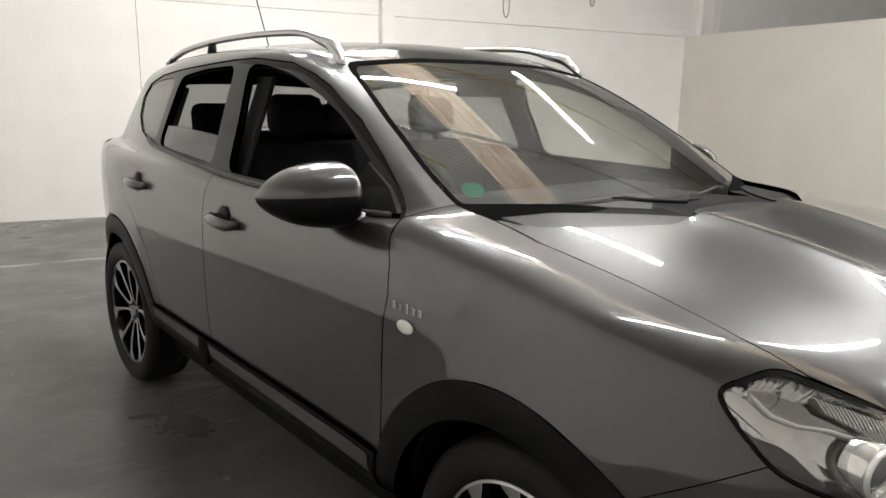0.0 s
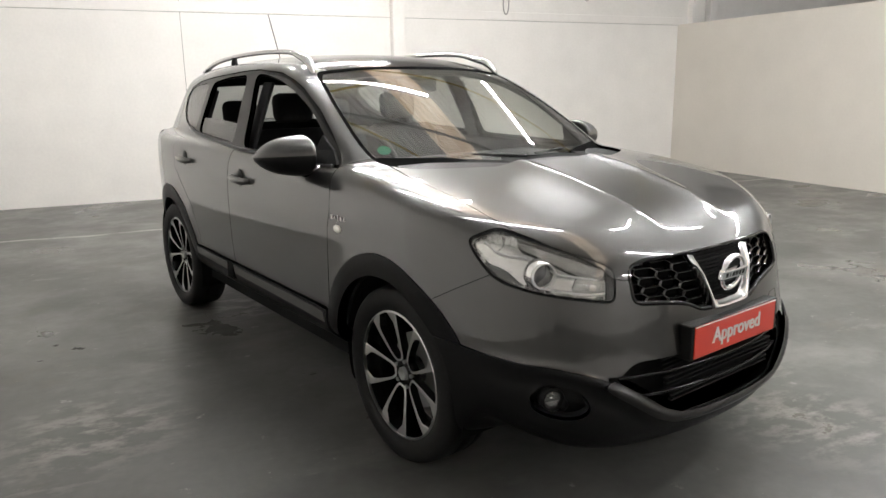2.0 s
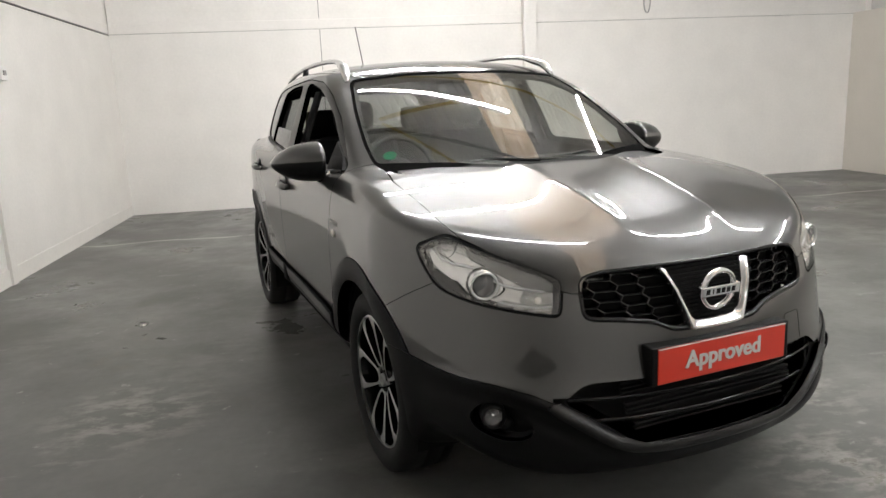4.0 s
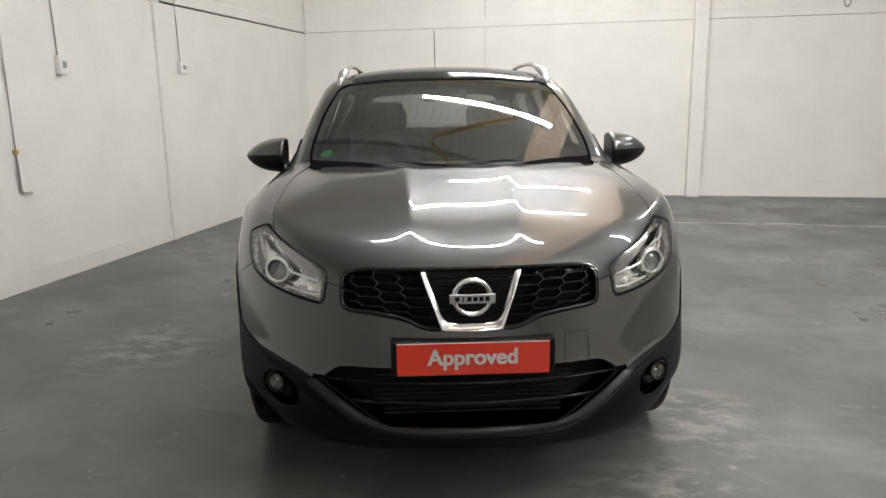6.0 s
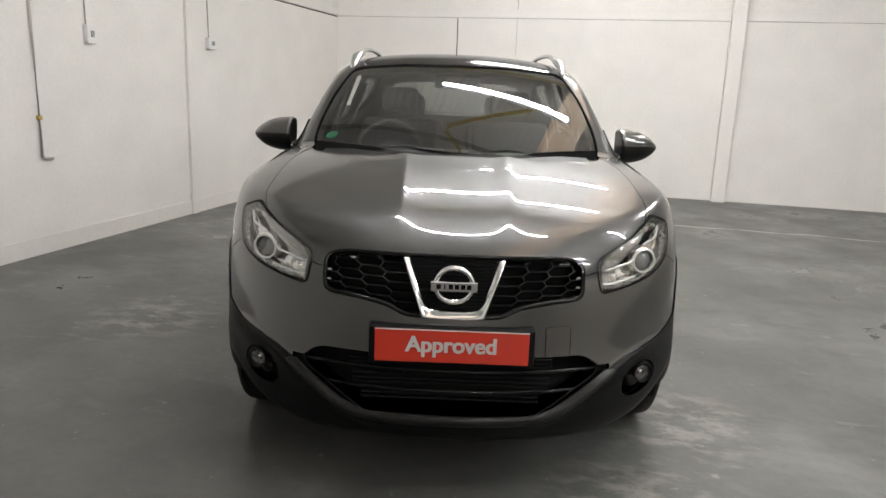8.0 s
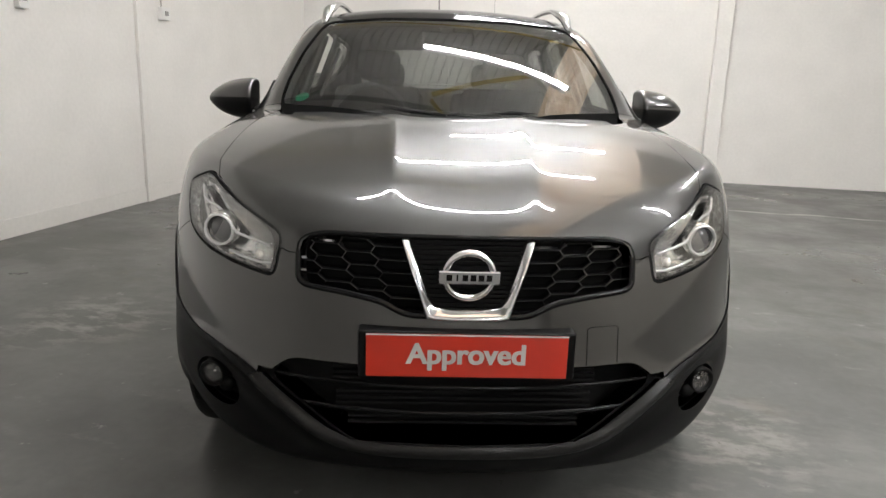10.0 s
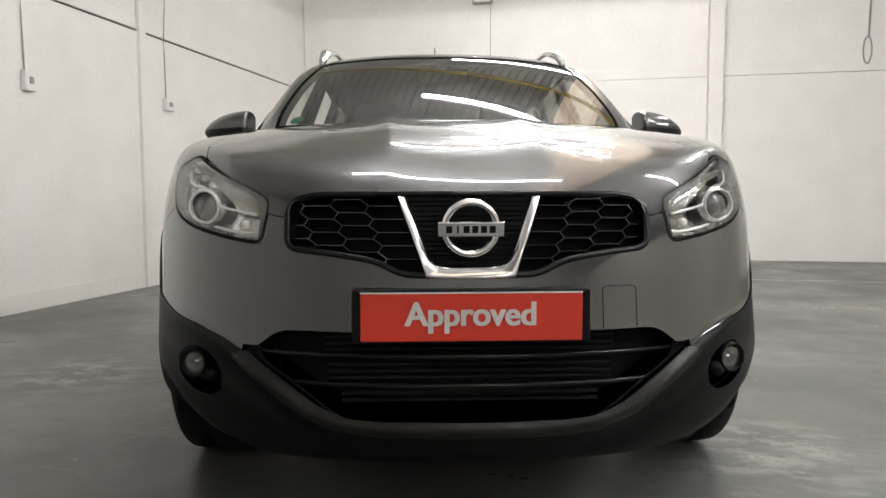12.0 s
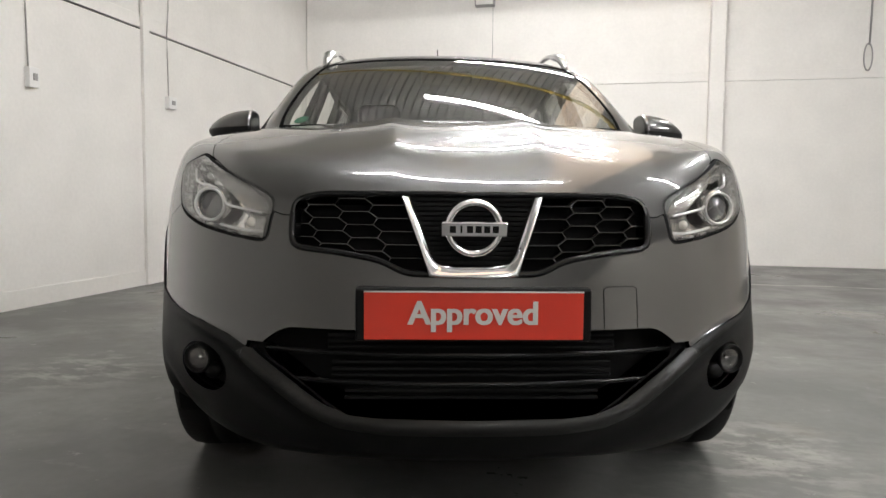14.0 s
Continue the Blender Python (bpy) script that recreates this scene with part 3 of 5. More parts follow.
corrugated("ceiling_east", 5.40, 16.3, -18.3, 0.3, CEILING_Z, SHEET, "grey corrugated roof sheeting")


def beam(name, p, q, w, h, mat, label):
    """An I-section between two points of the room."""
    p, q = Vector(p), Vector(q)
    d = q - p
    bm = bmesh.new()
    L = d.length
    box(bm, -w / 2, w / 2, 0, L, h / 2 - 0.012, h / 2)
    box(bm, -w / 2, w / 2, 0, L, -h / 2, -h / 2 + 0.012)
    box(bm, -0.006, 0.006, 0, L, -h / 2 + 0.012, h / 2 - 0.012)
    ob = part(name, bm, mat, None, "", smooth=False)
    ob.matrix_world = ROOM @ Matrix.Translation(p) @ d.to_track_quat("Y", "Z").to_matrix().to_4x4()
    return tagged(ob, label, kind="structure")


for b in (-0.6, -3.0, -5.4, -7.8, -10.2, -12.6):
    beam("ceiling_beam", (0, b, CEILING_Z - 0.06), (16.0, b, CEILING_Z - 0.05), 0.05, 0.06, YELLOW if b == -3.0 else GREY_PLASTIC, "painted steel purlin")
beam("ceiling_brace", (3.0, -5.2, CEILING_Z - 0.14), (4.4, -4.2, CEILING_Z - 0.14), 0.05, 0.06, YELLOW, "yellow painted diagonal roof brace")
beam("ceiling_brace", (3.0, -5.3, CEILING_Z - 0.14), (4.1, -6.25, CEILING_Z - 0.14), 0.05, 0.06, YELLOW, "yellow painted diagonal roof brace")


def strip_light():
    """A hung fluorescent batten: body, tube, two end caps, two hangers."""
    e = new("strip_light")
    bm = bmesh.new()
    box(bm, -0.9, 0.9, -0.03, 0.03, 0.035, 0.09, bevel=0.006)
    part("batten", bm, WHITE_METAL, e, "", smooth=False)
    bm = bmesh.new()
    tube(bm, [(-0.885, 0, 0.0), (0.885, 0, 0.0)], 0.028, 12)
    part("lamp_tube", bm, TUBE, e, "glowing white fluorescent tube")
    for s in (-1, 1):
        bm = bmesh.new()
        box(bm, s * 0.9 - 0.015, s * 0.9 + 0.015, -0.022, 0.022, -0.025, 0.04, bevel=0.004)
        part("end_cap", bm, WHITE_METAL, e, "", smooth=False)
        bm = bmesh.new()
        tube(bm, [(s * 0.6, 0, 0.088), (s * 0.6, 0, CEILING_Z - 3.5)], 0.004, 6)
        part("hanger", bm, WHITE_METAL, e)
    return tagged(e, "white fluorescent strip light hung from the roof", "strip light", "strip lights under the roof")


first = None
for a, b, turn in LIGHTS:
    m = ROOM @ pose(a, b, 3.5, 0, 0, turn)
    if first is None:
        first = strip_light()
        first.matrix_world = m
    else:
        copy_thing(first, m)


def wall_socket(b, z, w, h, top, label):
    """A switch box on the west wall with its cable running up."""
    e = new("wall_box")
    e.matrix_world = ROOM
    bm = bmesh.new()
    box(bm, 0.001, 0.05, b - w / 2, b + w / 2, z - h / 2, z + h / 2, bevel=0.006)
    part("box_body", bm, WHITE_METAL, e, "white plastic box", smooth=False)
    bm = bmesh.new()
    box(bm, 0.05, 0.058, b - w * 0.16, b + w * 0.22, z - h * 0.15, z + h * 0.2, bevel=0.002)
    part("switch", bm, GREY_PLASTIC, e, "", smooth=False)
    bm = bmesh.new()
    tube(bm, [(0.012, b - 0.02, z + h / 2), (0.012, b - 0.03, z + 0.5), (0.012, b - 0.035, LEDGE_Z), (0.012, b + 0.0, LEDGE_Z + 0.3), (0.012, b - 0.01, top)], 0.006, 8)
    part("cable", bm, CABLE_GREY, e, "thin grey cable")
    return tagged(e, label, "wall box", "boxes on the wall")


wall_socket(-5.35, 1.73, 0.10, 0.15, CEILING_Z, "white switch box on the wall with a cable above")
wall_socket(-3.54, 1.775, 0.14, 0.12, CEILING_Z, "white socket box on the wall with a cable above")


def conduit():
    e = new("conduit")
    e.matrix_world = ROOM
    bm = bmesh.new()
    tube(bm, [(0.016, -5.945, 0.76), (0.016, -5.95, 1.8), (0.016, -5.94, CEILING_Z)], 0.011, 8)
    part("pipe", bm, WALL, e)
    bm = bmesh.new()
    box(bm, 0.001, 0.033, -5.966, -5.930, 1.05, 1.083, bevel=0.005)
    part("clip", bm, BRASS, e, "small brass pipe clip", smooth=False)
    bm = bmesh.new()
    tube(bm, [(0.016, -5.945, 0.78), (0.02, -5.925, 0.75), (0.02, -5.845, 0.745)], 0.010, 8)
    part("elbow", bm, CABLE_GREY, e)
    return tagged(e, "white painted conduit pipe ending on the wall", "conduit")


conduit()


def hanging_cable(a, z):
    e = new("hanging_cable")
    e.matrix_world = ROOM
    bm = bmesh.new()
    tube(bm, [(a, -0.02, CEILING_Z + 0.2), (a + 0.01, -0.02, z + 0.75), (a, -0.02, z + 0.3)], 0.012, 8)
    part("cord", bm, GREY_PLASTIC, e)
    bm = bmesh.new()
    loop = [(a + 0.05 * math.sin(k * math.tau / 14) - 0.01, -0.025, z + 0.15 - 0.17 * math.cos(k * math.tau / 14)) for k in range(15)]
    tube(bm, loop, 0.009, 6, up=(0, 1, 0))
    part("loop", bm, GREY_PLASTIC, e, "coiled cable loop")
    return tagged(e, "grey cable hanging in a loop on the wall", "cable", "cables on the wall")


hanging_cable(7.54, 2.525)
hanging_cable(9.02, 2.77)


def emergency_light():
    e = new("emergency_light")
    e.matrix_world = ROOM
    bm = bmesh.new()
    box(bm, 2.515, 2.79, -0.10, 0.011, 3.513, 3.67, bevel=0.012)
    part("housing", bm, GREY_PLASTIC, e, "dark grey housing", smooth=False)
    bm = bmesh.new()
    box(bm, 2.535, 2.77, -0.12, -0.10, 3.525, 3.65, bevel=0.008)
    part("diffuser", bm, WHITE_METAL, e, "pale plastic diffuser", smooth=False)
    return tagged(e, "grey emergency light box fixed high on the wall", "emergency light")


emergency_light()
# ---- the car: its skin cut into panels ----
H = 0.013
SEAM = 0.66
back_half = cut(surface(skin, (-0.03, 0.6, 0.12), (0.96, 4.42, 1.66), H), lambda v: SEAM - v[:, 1], 0)
nose_half = cut(surface(skin, (-0.015, -0.05, 0.12), (0.96, 0.70, 1.2), 0.0075), lambda v: v[:, 1] - SEAM, 0)
half = (np.concatenate([back_half[0], nose_half[0]]), np.concatenate([back_half[1], nose_half[1]]), np.concatenate([back_half[2], nose_half[2] + len(back_half[0])]))
half = cut(half, lambda v: -v[:, 0], 0)
def on_side(y, z):
    xs = np.linspace(0.3, 1.0, 400)
    return float(xs[np.argmax(skin(xs, np.full(400, float(y)), np.full(400, float(z))) > 0)])


def on_nose(x, z):
    ys = np.linspace(-0.1, 1.2, 800)
    return float(ys[np.argmax(skin(np.full(800, float(x)), ys, np.full(800, float(z))) < 0)])


def on_top(x, y):
    zs = np.linspace(1.9, 0.6, 800)
    return float(zs[np.argmax(skin(np.full(800, float(x)), np.full(800, float(y)), zs) < 0)])


car = tagged(new("car"), "dark grey metallic five-door car with a red plate, parked", "car")

GAP = 0.0022
HOOD_FRONT = front_view([(-0.2, 0.862), (0.36, 0.862), (0.405, 0.852), (0.425, 0.835), (0.434, 0.806), (0.46, 0.806), (0.497, 0.818), (0.515, 0.848), (0.56, 0.876),
                   (0.63, 0.916), (0.70, 0.960), (0.722, 1.0), (0.722, 1.04), (0.72, 1.067), (0.713, 1.087), (0.685, 1.104), (0.662, 1.12), (0.66, 1.16), (-0.2, 1.2)])
HOOD_BACK = top_view([(-0.2, 0.0), (0.9, 0.0), (0.9, 1.42), (0.70, 1.31), (0.655, 1.275), (0.49, 1.172), (0.32, 1.10), (0.15, 1.05), (-0.2, 1.04)])
HOOD = both(HOOD_FRONT, HOOD_BACK)
HEADLIGHT = corner_view(rounded([(0.490, 0.737), (0.488, 0.846), (0.56, 0.876), (0.705, 0.922), (0.862, 0.972), (0.965, 0.935), (0.932, 0.877), (0.884, 0.82), (0.835, 0.797), (0.75, 0.774), (0.61, 0.752)], 0.03))
GRILLE_EDGE = [(-0.2, 0.862), (0.37, 0.862), (0.436, 0.845), (0.436, 0.725), (0.315, 0.713), (0.218, 0.697), (0.16, 0.666), (-0.2, 0.664)]
GRILLE = front_view(rounded(GRILLE_EDGE, 0.03))
LOW_GRILLE = front_view(rounded([(-0.3, 0.538), (0.45, 0.538), (0.518, 0.487), (0.423, 0.424), (0.349, 0.373), (0.28, 0.343), (-0.3, 0.341)], 0.03))
CLAD = both(front_view([(1.2, 0.64), (0.88, 0.59), (0.82, 0.562), (0.767, 0.545), (0.684, 0.532), (0.597, 0.508), (0.537, 0.480), (0.50, 0.45), (0.4, 0.36), (0.3, 0.325), (-0.3, 0.32), (-0.3, 0.0), (1.2, 0.0)]),
            lambda v: v[:, 1] - 0.60)
LIP = front_view([(0.545, 0.482), (0.525, 0.484), (0.505, 0.470), (0.423, 0.420), (0.349, 0.369), (0.288, 0.343), (0.2, 0.337), (-0.3, 0.337),
                  (-0.3, 0.305), (0.2, 0.305), (0.312, 0.317), (0.386, 0.347), (0.461, 0.397), (0.54, 0.452), (0.565, 0.475)])
FOG = corner_view(soft([(0.77, 0.445), (0.71, 0.48), (0.61, 0.462), (0.565, 0.40), (0.60, 0.365), (0.68, 0.365), (0.76, 0.395)], 2))
BUMPER = side_view([(-0.3, 0.0), (0.62, 0.0), (0.62, 0.714), (0.564, 0.746), (0.439, 0.818), (0.30, 0.90), (-0.3, 1.2)])
FENDER = both(side_view([(0.30, 0.902), (0.439, 0.820), (0.564, 0.748), (0.62, 0.714), (0.62, 0.2), (1.34, 0.2), (1.335, 0.6), (1.327, 0.80), (1.325, 0.861), (1.312, 0.931), (1.325, 1.0), (1.36, 1.06), (1.375, 1.10), (1.30, 1.135), (1.0, 1.3), (0.3, 1.3)]),
              lambda v: v[:, 1] - 1.42)
WINDSCREEN = both(front_view(rounded([(-0.4, 1.118), (0.46, 1.108), (0.688, 1.106), (0.692, 1.20), (0.655, 1.35), (0.584, 1.502), (0.3, 1.527), (-0.4, 1.536)], 0.05)), lambda v: v[:, 1] - 2.4, lambda v: 0.9 - v[:, 1])
COWL = both(top_view([(-0.2, 1.04), (0.15, 1.05), (0.32, 1.10), (0.49, 1.172), (0.655, 1.275), (0.69, 1.30), (0.66, 1.36), (-0.2, 1.2)]), lambda v: 1.0 - v[:, 2])
ROOF_GLASS = both(top_view(soft([(-0.4, 1.90), (0.3, 1.93), (0.58, 2.0), (0.55, 2.6), (0.52, 3.36), (-0.4, 3.42)], 2)), lambda v: 1.4 - v[:, 2])
WINDOW_ZONE = both(side_view([(1.375, 1.10), (1.43, 1.155), (1.545, 1.238), (1.69, 1.329), (1.888, 1.426), (2.0, 1.465), (2.159, 1.503), (2.441, 1.526), (2.6, 1.524), (3.15, 1.497), (3.42, 1.477),
                                   (3.62, 1.44), (3.69, 1.375), (3.62, 1.29), (3.47, 1.225), (3.2, 1.172), (2.4, 1.12), (1.6, 1.092)]), lambda v: 0.45 - v[:, 0])
FRONT_WINDOW = side_view(rounded([(1.44, 1.118), (1.575, 1.222), (1.765, 1.338), (1.95, 1.412), (2.14, 1.468), (2.36, 1.503), (2.455, 1.503), (2.385, 1.30), (2.36, 1.135)], 0.05))
REAR_WINDOW = side_view(rounded([(2.50, 1.148), (2.53, 1.30), (2.57, 1.503), (2.85, 1.495), (3.115, 1.467), (3.13, 1.183)], 0.05))
QUARTER_WINDOW = side_view(rounded([(3.20, 1.192), (3.19, 1.465), (3.45, 1.455), (3.68, 1.42), (3.60, 1.29), (3.43, 1.222)], 0.06))
FRONT_DOOR = side_view([(1.345, 0.505), (1.339, 0.6), (1.331, 0.80), (1.329, 0.861), (1.316, 0.931), (1.329, 1.0), (1.364, 1.06), (1.379, 1.097), (1.6, 1.09), (2.432, 1.118), (2.425, 0.9), (2.43, 0.505)])
REAR_DOOR = side_view([(2.434, 0.505), (2.429, 0.9), (2.436, 1.119), (3.2, 1.17), (3.335, 1.195), (3.365, 1.08), (3.33, 0.95), (3.20, 0.86), (3.06, 0.74), (2.985, 0.6), (2.97, 0.505)])
SILL = both(side_view([(1.2, 0.0), (1.2, 0.50), (2.0, 0.503), (3.1, 0.503), (3.1, 0.0)]), lambda v: 0.45 - v[:, 0])
REAR_SCREEN = both(front_view(soft([(-0.4, 1.16), (0.50, 1.18), (0.60, 1.20), (0.54, 1.43), (0.4, 1.46), (-0.4, 1.47)], 1)), lambda v: 3.6 - v[:, 1])
UNDER = lambda v: v[:, 2] - 0.225
ARCHES = ((0.905, 0.352, 0.388, 0.472), (3.50, 0.352, 0.39, 0.478))


def arch(i, r):
    y, z = ARCHES[i][:2]
    return lambda v: np.where(v[:, 0] > 0.42, np.hypot(v[:, 1] - y, v[:, 2] - z) - r, 1.0)


FRONT_ARCH, REAR_ARCH = arch(0, ARCHES[0][2]), arch(1, ARCHES[1][2])
FRONT_FLARE, REAR_FLARE = arch(0, ARCHES[0][3]), arch(1, ARCHES[1][3])


def less(*fs):
    """Outside all of these, by the width of a panel gap."""
    return both(*[outside(f, GAP) for f in fs])


NO_FLARE = less(FRONT_FLARE, REAR_FLARE)


def screen_border(v):
    """Negative in the black band round the windscreen, broad along its foot."""
    return np.minimum(outside(grown(WINDSCREEN, -0.012))(v), v[:, 2] - 1.134)


hood = panel("hood", cut(half, both(HOOD, less(WINDSCREEN, COWL))), PAINT, car, mirror="both")
panel("front_bumper", cut(half, both(BUMPER, less(HOOD, HEADLIGHT, GRILLE, LOW_GRILLE, CLAD, LIP), NO_FLARE, lambda v: np.minimum(0.50 - v[:, 2], 0.545 - v[:, 0]))), PAINT, car, mirror="both")
panel("bumper_cladding", cut(half, both(CLAD, less(LOW_GRILLE, LIP, FOG), less(FRONT_ARCH))), BLACK, car, 0.02, 0.003, "both", "matt black plastic bumper cladding")
panel("bumper_lip", cut(half, both(LIP, lambda v: v[:, 1] - 0.5)), SATIN, car, 0.02, 0.008, "both", "satin dark bumper lip")
panel("windscreen", onto(house, cut(half, both(grown(WINDSCREEN, -0.003), lambda v: 1.126 - v[:, 2]))), GLASS, car, 0, 0, "both", "clear curved windscreen").visible_shadow = False
panel("windscreen_border", onto(house, cut(half, both(WINDSCREEN, screen_border))), SEAL, car, 0.004, 0.0015, "both", "black border round the glass")
panel("cowl", cut(half, both(WINDSCREEN, lambda v: v[:, 2] - 1.126, lambda v: v[:, 0] - 0.62)), BLACK, car, 0.01, -0.014, "both", "black plastic cowl under the windscreen")
for side in (None, "flip"):
    panel("cowl", cut(half, both(COWL, less(WINDSCREEN))), BLACK, car, 0.01, -0.006, side, "black plastic cowl corner")
panel("roof_glass", cut(half, both(ROOF_GLASS, less(WINDSCREEN))), GLOSS_BLACK, car, 0.01, 0, "both", "black glass roof panel")

rest = cut(half, both(less(HOOD, WINDSCREEN, COWL, ROOF_GLASS, WINDOW_ZONE, HEADLIGHT, FRONT_DOOR, REAR_DOOR, SILL, FENDER, CLAD, UNDER, REAR_SCREEN), outside(BUMPER, GAP), NO_FLARE))
panel("body_shell", rest, PAINT, car, mirror="both")
panel("underbody", cut(half, both(UNDER, less(FRONT_ARCH, REAR_ARCH, CLAD))), LINER, car, 0, 0, "both", "dark underbody")
TAIL = both(corner_view([(2.7, 0.85), (3.2, 0.85), (3.2, 1.15), (2.7, 1.15)]), lambda v: 4.0 - v[:, 1])
tail_shell = cut(half, both(TAIL, lambda v: 0.5 - v[:, 0]))

liner = cut(half, both(less(grown(WINDSCREEN, -0.03), grown(FRONT_WINDOW, -0.004), grown(REAR_WINDOW, -0.004), QUARTER_WINDOW, REAR_SCREEN, GRILLE, LOW_GRILLE, FRONT_ARCH, REAR_ARCH, HEADLIGHT, FOG),
                       lambda v: v[:, 1] - 9))
panel("rear_screen", cut(half, REAR_SCREEN), REAR_GLASS, car, 0, -0.004, "both", "tinted rear window").visible_shadow = False
panel("inner_shell", liner, LINER, car, 0, -0.02, "both", "black inner body shell")

for side in (None, "flip"):
    s = -1 if side else 1
    panel("fender", cut(half, both(FENDER, less(HOOD, HEADLIGHT, WINDSCREEN, COWL, WINDOW_ZONE, BUMPER, SILL, UNDER), NO_FLARE)), PAINT, car, mirror=side)
    doors = []
    for name, region in (("front_door", FRONT_DOOR), ("rear_door", REAR_DOOR)):
        doors.append(panel(name, cut(half, both(region, NO_FLARE, less(WINDOW_ZONE))), PAINT, car, mirror=side))
    panel("window_surround", cut(half, both(WINDOW_ZONE, less(FRONT_WINDOW, REAR_WINDOW, QUARTER_WINDOW))), GLOSS_BLACK, car, 0.03, -0.004, side, "gloss black window surround")
    panel("sill_cladding", cut(half, both(SILL, less(FRONT_FLARE, REAR_FLARE))), BLACK, car, 0.03, 0.012, side, "dark plastic sill cladding")
    strip = both(side_view([(1.39, 0.438), (1.39, 0.488), (2.44, 0.493), (2.44, 0.446)]), lambda v: 0.45 - v[:, 0])
    panel("sill_strip", cut(half, strip), STRIP_GREY, car, 0.01, 0.0155, side, "satin grey sill strip")
    strip = both(side_view([(2.52, 0.448), (2.52, 0.494), (3.03, 0.496), (3.03, 0.455)]), lambda v: 0.45 - v[:, 0])
    panel("sill_strip", cut(half, both(strip, less(REAR_FLARE))), STRIP_GREY, car, 0.01, 0.0155, side, "satin grey sill strip")
    x0 = on_side(2.5, 0.455)
    bm = bmesh.new()
    box(bm, s * x0 - 0.02, s * x0 + 0.022, 2.45, 2.535, 0.405, 0.50, bevel=0.008)
    part("sill_block", bm, LINER, car, "black block in the sill")
    for i, (flare, hole) in enumerate(((FRONT_FLARE, FRONT_ARCH), (REAR_FLARE, REAR_ARCH))):
        panel("arch_cladding", cut(half, both(flare, outside(hole), less(CLAD) if i == 0 else less(UNDER))), BLACK, car, 0.05, 0.004, side, "matt black wheel arch cladding")
    panel("quarter_window", cut(half, QUARTER_WINDOW), DARK_GLASS, car, 0, -0.006, side, "tinted quarter window").visible_shadow = False
    low = (lambda v: v[:, 2] - (1.235 + 0.03 * np.sin(2.2 * (v[:, 1] - 2.3)))) if side else (lambda v: v[:, 2] - 2)
    panel("rear_window", cut(half, both(REAR_WINDOW, low)), DARK_GLASS, doors[1], 0, -0.012, side, "lowered rear window glass" if side else "rear window glass").visible_shadow = False
    if not side:
        panel("front_window", cut(half, FRONT_WINDOW), GLASS, doors[0], 0, -0.012, side, "clear front window glass").visible_shadow = False
    panel("tail_light", tail_shell, TAIL_RED, car, 0.02, 0.006, side, "red tail light lens")
    # belt moulding along the foot of the windows
    bm = bmesh.new()
    pts = []
    for k in range(25):
        y = 1.42 + k * (3.30 - 1.42) / 24
        z = float(np.interp(y, [1.4, 1.6, 2.4, 3.2, 3.47], [1.103, 1.094, 1.123, 1.175, 1.225]))
        xs = np.linspace(0.6, 0.95, 200)
        x = xs[np.argmax(skin(xs, np.full(200, y), np.full(200, z)) > 0)]
        pts.append((s * (x + 0.004), y, z))
    tube(bm, pts, 0.009, 8)
    part("belt_moulding", bm, SATIN, car, "thin dark belt moulding")


# door handles: a black disc standing in for the recess's shade, and a grip
for d in [o for o in car.children if o.name.startswith(("front_door", "rear_door"))]:
    s = 1 if np.mean([v.co.x for v in d.data.vertices][:50]) > 0 else -1
    y0, z0 = (2.245, 0.978) if d.name.startswith("front") else (3.11, 1.02)
    x0 = on_side(y0, z0)
    bm = bmesh.new()
    bmesh.ops.create_uvsphere(bm, u_segments=20, v_segments=12, radius=1, matrix=Matrix.Translation((s * (x0 - 0.001), y0 + 0.01, z0)) @ Matrix.Diagonal((0.006, 0.046, 0.052, 1)))
    cup = part("handle_shade", bm, BLACK, d, "black disc standing in for the shade of the recess")
    bm = bmesh.new()
    tube(bm, [(s * (x0 - 0.004), y0 + 0.115, z0 + 0.003), (s * (x0 + 0.022), y0 + 0.095, z0 + 0.003), (s * (x0 + 0.034), y0 + 0.03, z0 + 0.002),
              (s * (x0 + 0.034), y0 - 0.04, z0), (s * (x0 + 0.024), y0 - 0.085, z0 - 0.002), (s * (x0 - 0.004), y0 - 0.1, z0 - 0.003)], [0.010, 0.014, 0.016, 0.016, 0.014, 0.010], 10, 1.25)
    part("handle", bm, PAINT, d, "body-coloured door handle")


# ---- front: grille, chrome frame, badge, plate, lower grille ----
def front_patch(name, pts, mat, depth, parent=None, both_sides=True, label=""):
    return panel(name, cut(half, both(pts, lambda v: v[:, 1] - 1.0)), mat, parent or car, 0, -depth, "both" if both_sides else None, label)


grille = front_patch("grille", grown(GRILLE, 0.004), LINER, 0.055, label="black grille backing")
bm = bmesh.new()
bead = [(x, z) for x, z in rounded(GRILLE_EDGE, 0.03) if x > 0.02]
bead = [(0.0, bead[0][1])] + bead + [(0.0, bead[-1][1])]
fine = []
for (x0, z0), (x1, z1) in zip(bead, bead[1:]):
    n = max(1, int(math.hypot(x1 - x0, z1 - z0) / 0.02))
    fine += [(x0 + (x1 - x0) * k / n, z0 + (z1 - z0) * k / n) for k in range(n)]
fine.append(bead[-1])
loop = [(-x, z) for x, z in fine[:0:-1]] + fine
tube(bm, [(x, on_nose(abs(x), z) + 0.006, z + (0.004 if z < 0.8 else -0.004)) for x, z in loop], 0.0085, 10, up=(0, 1, 0))
part("grille_frame", bm, GLOSS_BLACK, grille, "gloss black grille frame")


